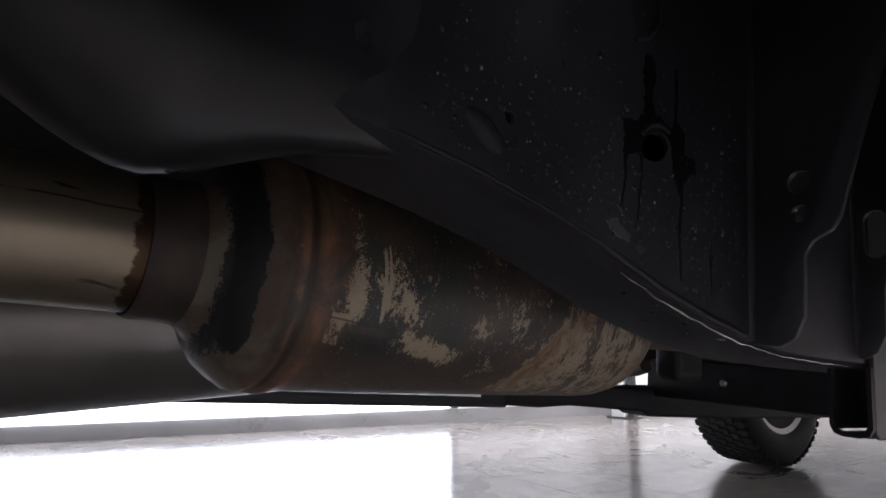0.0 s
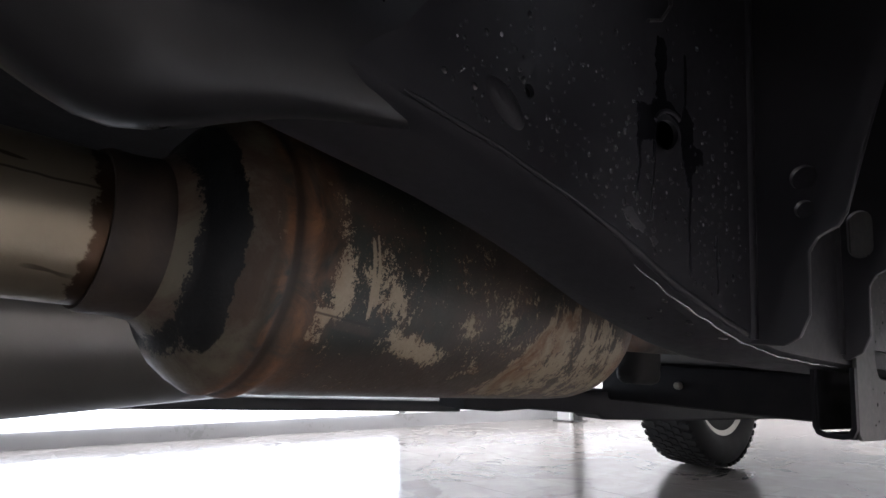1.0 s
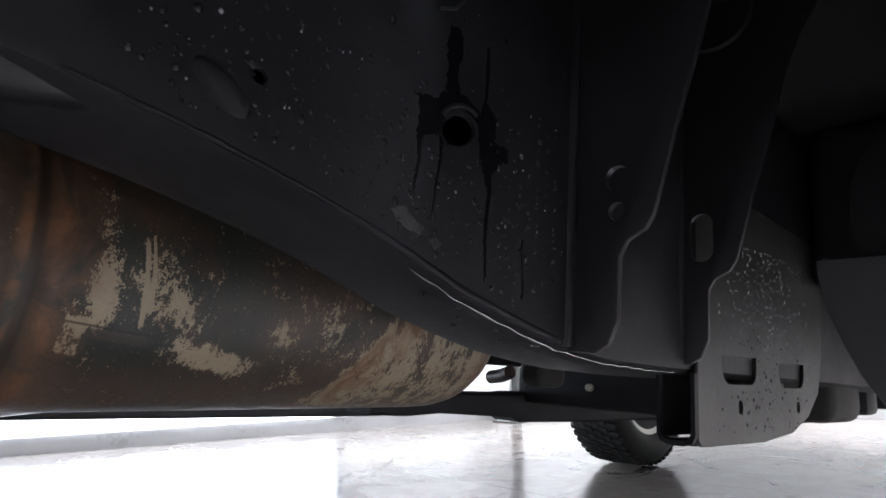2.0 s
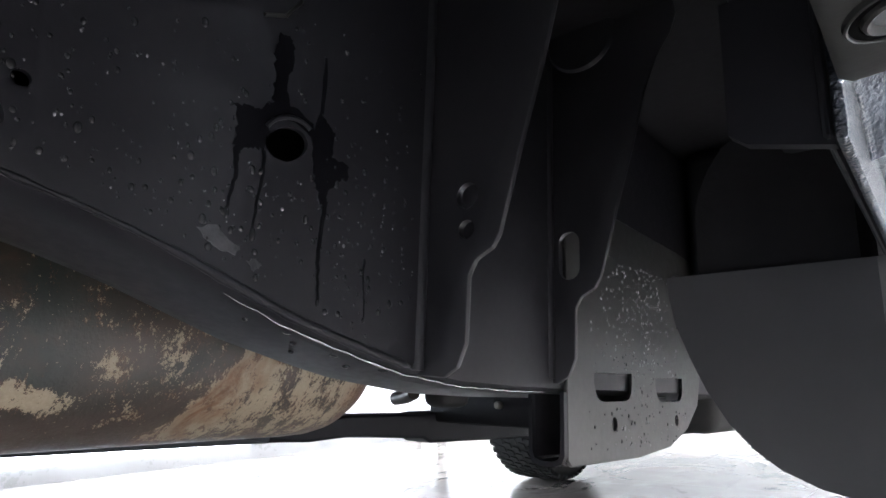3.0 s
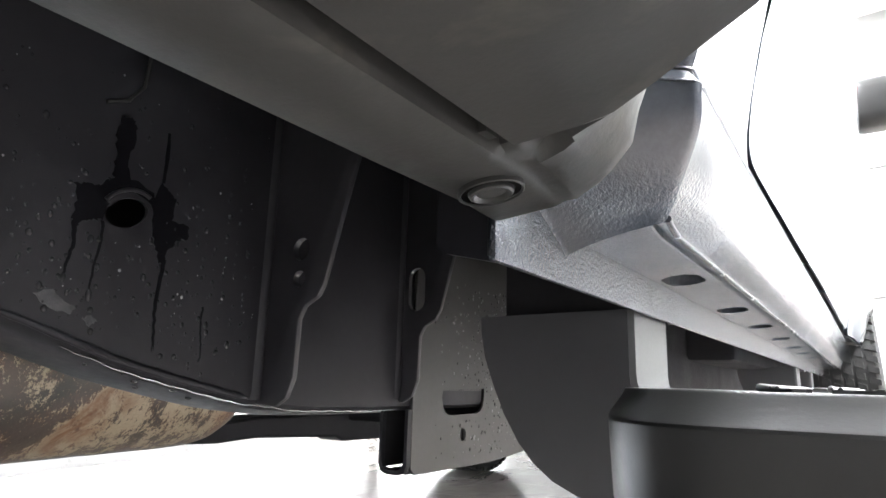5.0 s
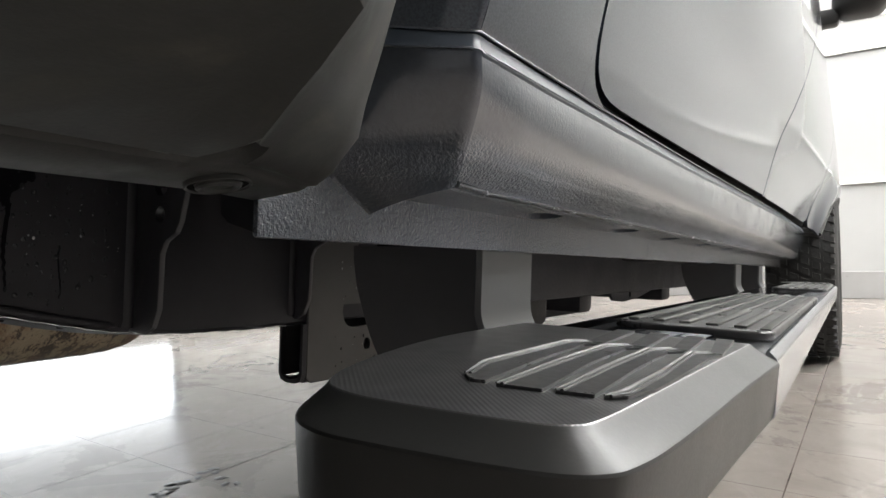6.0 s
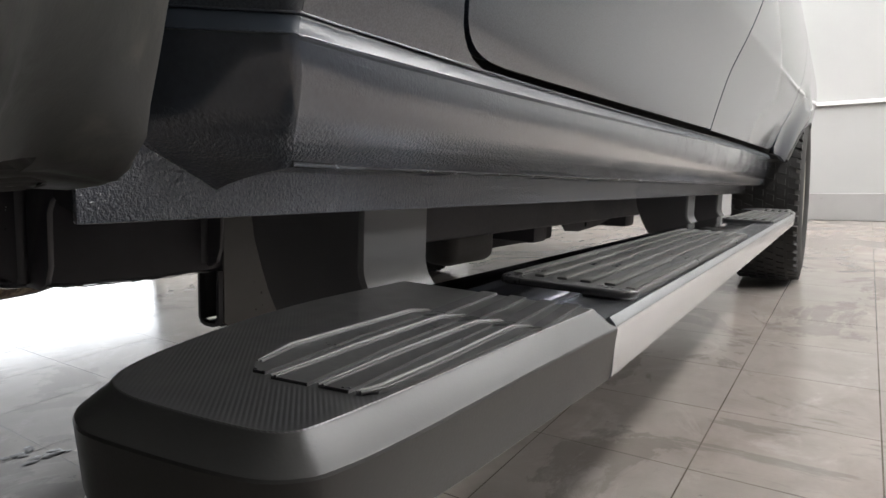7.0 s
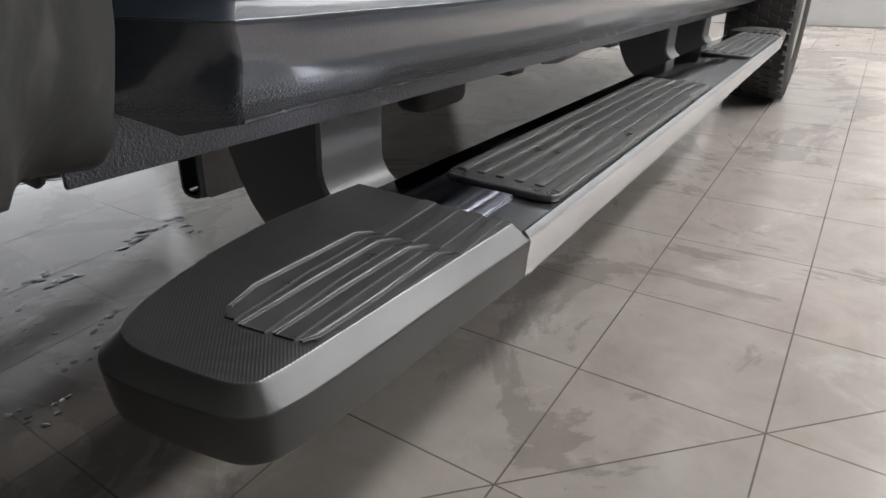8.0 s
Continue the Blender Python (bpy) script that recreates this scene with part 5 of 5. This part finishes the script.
# ---- wheels ----
def wheel(place, spin):
    R, W = 0.37, 0.25
    prof = [(-0.100, 0.225), (-0.116, 0.240), (-0.125, 0.275), (-0.122, 0.318), (-0.112, 0.345), (-0.100, 0.360), (-0.06, R - 0.006), (0.06, R - 0.006), (0.100, 0.360), (0.112, 0.345), (0.122, 0.318), (0.125, 0.275), (0.116, 0.240), (0.100, 0.225)]
    tyre = part("wheel", lathe(prof, (0, 0, 0), (1, 0, 0), 72), RUBBER, car, "black off-road tyre on a dusty alloy rim", 40)
    tyre.matrix_world = Matrix.Translation(place) @ pose(0, 0, 0, spin, 0, 0)
    bm = bmesh.new()
    for i in range(56):
        a = 2 * math.pi * i / 56
        for k, x in enumerate((-0.096, -0.055, -0.018, 0.018, 0.055, 0.096)):
            w, l = (0.020, 0.012) if abs(x) > 0.09 else (0.015, 0.014)
            sh = 0.5 * (k % 2) * 2 * math.pi / 56
            r0, r1 = R - 0.02, (R - 0.0045 if abs(x) > 0.09 else R - 0.001)
            vs = []
            for r, g in ((r0, 1.0), (r1, 0.85)):
                for dx, da in ((-w, -l), (w, -l), (w, l), (-w, l)):
                    b = a + sh + da * g / R + 0.012 * (dx / w)
                    vs.append(bm.verts.new((x + dx * g, r * math.cos(b), r * math.sin(b))))
            for f in ((4, 5, 6, 7), (0, 1, 5, 4), (1, 2, 6, 5), (2, 3, 7, 6), (3, 0, 4, 7)):
                bm.faces.new([vs[j] for j in f])
    tagged(part("tread_block", bm, RUBBER, tyre, "", 0), kind="stuff")
    rim = part("rim", lathe([(-0.104, 0.222), (-0.108, 0.232), (-0.100, 0.238), (-0.094, 0.228), (-0.07, 0.205), (0.02, 0.195), (0.07, 0.205), (0.094, 0.228), (0.100, 0.238), (0.108, 0.232), (0.100, 0.21), (0.03, 0.17), (0.02, 0.05), (0.06, 0.03), (0.05, 0.02), (-0.02, 0.02), (-0.01, 0.16), (-0.05, 0.19)], (0, 0, 0), (1, 0, 0), 56), RIMMAT, tyre, "dusty pale alloy rim")
    part("brake_drum", lathe([(-0.09, 0.05), (-0.085, 0.13), (-0.03, 0.14), (0.0, 0.12)], (0, 0, 0), (1, 0, 0), 40), BLACK, tyre)
    return tyre


bpy.context.view_layer.update()
wheel((-0.085, 2.93, 0.372), 20)
wheel((-1.675, 2.50, 0.372), 5)
part("front_axle", tube([(-1.5, 2.52, 0.40), (-0.3, 2.9, 0.40)], 0.04, 16), BLACK, car, m=LEAN.inverted())

# ---- water on the rail and the gusset ----
rng = random.Random(4)


def drops(name, count, spots, parent, label, mat=WATER, size=1.0):
    bm = bmesh.new()
    for _ in range(count):
        (x, y, z), nrm, r, run = spots()
        r *= size
        b = bmesh.ops.create_icosphere(bm, subdivisions=2 if r > 0.0009 else 1, radius=r)
        for v in b["verts"]:
            c = v.co.copy()
            c.x *= 0.55
            c.z *= run
            v.co = Vector((x, y, z)) + c
    ob = part(name, bm, mat, parent, label, 180)
    return tagged(ob, kind="stuff")


def on_rail():
    while True:
        y = rng.uniform(-0.14, 0.125)
        z = rng.uniform(0.51, 0.70)
        if z < interp(y, LOW) + 0.012 or (y - 0.028) ** 2 + (z - 0.611) ** 2 < 0.02**2:
            continue
        if rng.random() > 0.15 + 0.85 * math.exp(-((z - 0.575) / 0.05) ** 2):
            continue
        if y > 0.085:
            y = round(y / 0.009) * 0.009 + rng.gauss(0, 0.0008)
        return (RAIL, y, z), None, rng.choice((0.0005, 0.0006, 0.0007, 0.0008, 0.0010, 0.0012, 0.0016)) * rng.uniform(0.8, 1.2), rng.uniform(0.9, 1.5)


def on_gusset():
    while True:
        y, z = rng.gauss(0.47, 0.06), rng.uniform(0.44, 0.62)
        if not 0.345 < y < 0.64 or (0.360 < y < 0.450 and 0.479 < z < 0.512) or (0.504 < y < 0.594 and 0.479 < z < 0.512):
            continue
        return (-0.363, y, z), None, rng.choice((0.0005, 0.0007, 0.0009, 0.0012)) * rng.uniform(0.8, 1.2), rng.uniform(0.9, 1.6)


drops("water_bead", 470, on_rail, rail, "dark water beads")
drops("water_bead", 60, on_rail, rail, "pale water beads, sparkle put into their colour", GLINT_BEAD, 0.55)
drops("water_bead", 260, on_gusset, gusset, "pale water beads, sparkle put into their colour", GLINT_BEAD)
drops("water_bead", 260, on_gusset, gusset, "dark water beads")


def stain(outline, x):
    """A thin film of dark wet dirt with a free outline."""
    bm = prism(outline, "x", x, x + 0.0006)
    return part("wet_stain", bm, WET, rail, "dark wet run from the hole", 0)


def ragged(pts, amp, k=4):
    out = []
    for i, p in enumerate(pts):
        q = pts[(i + 1) % len(pts)]
        for j in range(k):
            f = j / k
            out.append((p[0] + (q[0] - p[0]) * f + rng.uniform(-amp, amp), p[1] + (q[1] - p[1]) * f + rng.uniform(-amp, amp)))
    return out


def run(y0, z0, z1, w, drop=0.0022):
    """A wavering run of water down the rail, with a drop at its foot."""
    k = 16
    ps = [(y0 + 0.0011 * math.sin(5.0 * i / k + 40 * y0) + rng.gauss(0, 0.00025), z0 + (z1 - z0) * i / k) for i in range(k + 1)]
    ws = [w * (1.5 - 0.9 * i / k + 0.25 * rng.random()) for i in range(k)] + [w * 0.5]
    stain([(y - h, z) for (y, z), h in zip(ps, ws)] + [(y + h, z) for (y, z), h in reversed(list(zip(ps, ws)))], RAIL)
    bm = bmesh.new()
    bmesh.ops.create_icosphere(bm, subdivisions=2, radius=1.0)
    part("run_drop", bm, WATER, rail, "", 180, Matrix.Translation((RAIL, ps[-1][0], z1)) @ Matrix.Diagonal((0.0013, drop * 0.7, drop * 1.5, 1)))


stain(ragged([(-0.004, 0.620), (0.003, 0.622), (0.013, 0.6215), (0.016, 0.612), (0.0145, 0.603), (0.008, 0.601), (0.002, 0.5985), (-0.0005, 0.593), (-0.0025, 0.600), (-0.0015, 0.611)], 0.0009, 5), RAIL)
stain(ragged([(0.042, 0.618), (0.047, 0.634), (0.053, 0.630), (0.058, 0.625), (0.057, 0.612), (0.068, 0.611), (0.070, 0.603), (0.062, 0.5995), (0.056, 0.592), (0.054, 0.583), (0.0515, 0.584), (0.047, 0.594), (0.0445, 0.604)], 0.0009, 5), RAIL)
stain(ragged([(0.0165, 0.640), (0.0150, 0.656), (0.017, 0.668), (0.0225, 0.669), (0.0270, 0.664), (0.0255, 0.650), (0.0235, 0.640), (0.0265, 0.630), (0.021, 0.6265), (0.0155, 0.630)], 0.0010, 5), RAIL)
stain(ragged([(0.0465, 0.634), (0.0470, 0.668), (0.0485, 0.668), (0.0495, 0.652), (0.0490, 0.634)], 0.0004, 5), RAIL)
stain(ragged([(0.008, 0.617), (0.0125, 0.6265), (0.020, 0.6305), (0.032, 0.6305), (0.042, 0.626), (0.046, 0.618), (0.0445, 0.611), (0.0415, 0.619), (0.031, 0.6235), (0.018, 0.6210), (0.0135, 0.613)], 0.0005, 4), RAIL)
# two pale patches paint the glint of wet beads above the lip
for outline in ([(-0.0149, 0.5562), (-0.0066, 0.5590), (-0.001, 0.5547), (0.0067, 0.5502), (0.0048, 0.5472), (-0.0051, 0.5485), (-0.0108, 0.5515)], [(0.0105, 0.5450), (0.0156, 0.5476), (0.0191, 0.5445), (0.0150, 0.5415)]):
    part("dried_residue", prism(ragged(outline, 0.0006, 5), "x", RAIL, RAIL + 0.0005), GLINT_PATCH, rail, "pale patch painting the glint of wet beads", 0)
run(-0.001, 0.597, 0.566, 0.0008)
run(0.0135, 0.602, 0.5585, 0.0006, 0.0026)
run(0.0535, 0.586, 0.531, 0.0009, 0.0014)
run(0.086, 0.56, 0.525, 0.0004, 0.001)
part("wire_clip", tube([(RAIL + 0.003, 0.030, 0.79), (RAIL + 0.003, 0.028, 0.72), (RAIL + 0.003, 0.026, 0.690), (RAIL + 0.002, 0.018, 0.678), (RAIL + 0.001, 0.006, 0.673)], 0.0012, 8), GUSSET, rail, "thin grey wire")

# ---- floor: slab, tiles near the car as pieces, the rest joined ----
slab = structure(part("floor", prism([(wall_a(ROOM_S), ROOM_S), (ROOM_E, ROOM_S), (ROOM_E, ROOM_N), (wall_a(ROOM_N), ROOM_N)], "z", -0.12, -0.0004), GROUT, smooth=0), "wet worn grey tiled workshop floor with dark joints", "floor")
S, GAP, C = 0.30, 0.0027, 0.0004
GRID = Matrix.Translation((-0.076, 0.453, 0)) @ pose(0, 0, 0, 0, 0, -1.7)


def tile_faces(bm, pts, m):
    c = Vector((sum(p[0] for p in pts) / len(pts), sum(p[1] for p in pts) / len(pts), 0))
    lowv, edge, top = [], [], []
    for p in pts:
        v = Vector((p[0], p[1], 0))
        d = (v - c).normalized()
        lowv.append(bm.verts.new(m @ (v + Vector((0, 0, -0.006)))))
        edge.append(bm.verts.new(m @ (v + Vector((0, 0, -C)))))
        top.append(bm.verts.new(m @ (v - d * C)))
    k = len(pts)
    for a, b in ((lowv, edge), (edge, top)):
        for i in range(k):
            bm.faces.new((a[i], a[(i + 1) % k], b[(i + 1) % k], b[i]))
    bm.faces.new(top)


h = S / 2 - GAP / 2
square = [(-h, -h), (h, -h), (h, h), (-h, h)]
g = GAP * 0.7
lower = [(-h + g, -h), (h, -h), (h, h - g)]
upper = [(-h, -h + g), (h - g, h), (-h, h)]


def piece_mesh(name, pts):
    bm = bmesh.new()
    tile_faces(bm, pts, Matrix())
    me = bpy.data.meshes.new(name)
    bm.to_mesh(me)
    bm.free()
    me.materials.append(TILE)
    return me


SQUARE, LOWER, UPPER = piece_mesh("tile", square), piece_mesh("tile_half", lower), piece_mesh("tile_half", upper)
rest = bmesh.new()
cells = []
for i in range(-24, 20):
    for j in range(-20, 20):
        p = GRID @ Vector(((i + 0.5) * S, (j + 0.5) * S, 0))
        if p.x < wall_a(p.y) - 0.1 or p.x > ROOM_E - 0.05 or p.y > ROOM_N - 0.05 or p.y < ROOM_S + 0.05:
            continue
        cells.append((p, i, j))
near = set((i, j) for p, i, j in sorted(cells, key=lambda c: (c[0].x - 0.1) ** 2 * 1.4 + (c[0].y - 1.7) ** 2)[:270])
for p, i, j in cells:
    m = GRID @ Matrix.Translation(((i + 0.5) * S, (j + 0.5) * S, 0))
    shapes = ((LOWER, lower), (UPPER, upper)) if i == j else ((SQUARE, square),)
    for me, pts in shapes:
        if (i, j) in near:
            ob = new("tile", me)
            ob.parent = slab
            tiny = rng.uniform(-0.0002, 0.0002)
            ob.matrix_local = Matrix.Translation((0, 0, tiny)) @ m
        else:
            tile_faces(rest, pts, m)
tagged(part("tile_field", rest, TILE, slab, smooth=0), kind="stuff")

# ---- crumbs of dirt and pale flakes on the tiles ----

crumb_rng = random.Random(11)
# streaks of dirt: from (x, y) to (x, y), number, spread, largest size
CRUMBS = [
    (-1.282, 0.425, -1.300, 0.480, 7, 0.006, 0.012), (-1.250, 0.440, -1.212, 0.505, 9, 0.007, 0.013), (-1.254, 0.645, -1.289, 0.725, 14, 0.009, 0.014), (-1.289, 0.725, -1.288, 0.850, 9, 0.008, 0.012),
    (-1.245, 0.815, -1.158, 0.800, 5, 0.010, 0.010), (-1.300, 0.368, -1.160, 0.342, 9, 0.022, 0.008), (-1.130, 0.340, -1.040, 0.330, 4, 0.012, 0.007), (-0.82, 0.21, -0.77, 0.225, 7, 0.015, 0.006), (-0.92, 0.30, -0.86, 0.34, 5, 0.02, 0.006),
]
FLAKES = [(-0.954, 0.387, 0.007), (-0.989, 0.459, 0.007), (-0.980, 0.436, 0.008), (-0.966, 0.410, 0.005), (-1.031, 0.735, 0.005), (-0.845, 0.173, 0.005), (-0.80, 0.24, 0.004)]


def crumb(x, y, size, mat, name, label, flat=0.3):
    bm = bmesh.new()
    bmesh.ops.create_icosphere(bm, subdivisions=2, radius=size)
    off = Vector((x * 91, y * 57, size * 400))
    for v in bm.verts:
        k = 1 + 0.55 * noise.noise(v.co.normalized() * 1.7 + off)
        v.co = Vector((v.co.x * k * 1.5, v.co.y * k, max(0.0, v.co.z * flat * k)))
    ob = part(name, bm, mat, None, smooth=60)
    ob.matrix_world = pose(x, y, 0.0003, 0, 0, crumb_rng.uniform(0, 360))
    return tagged(ob, label, "debris", "bits on the floor")


for x0, y0, x1, y1, n_bits, spread, big in CRUMBS:
    for i in range(n_bits):
        f = (i + crumb_rng.random()) / n_bits
        crumb(x0 + (x1 - x0) * f + crumb_rng.gauss(0, spread), y0 + (y1 - y0) * f + crumb_rng.gauss(0, spread), big * crumb_rng.uniform(0.3, 1.0), DIRT, "dirt_crumb", "small dark crumb of wet dirt on the tiles", 0.14)
for cx, cy, size in FLAKES:
    crumb(cx, cy, size, FLAKE, "paint_flake", "small pale flake lying on the tiles", 0.25)
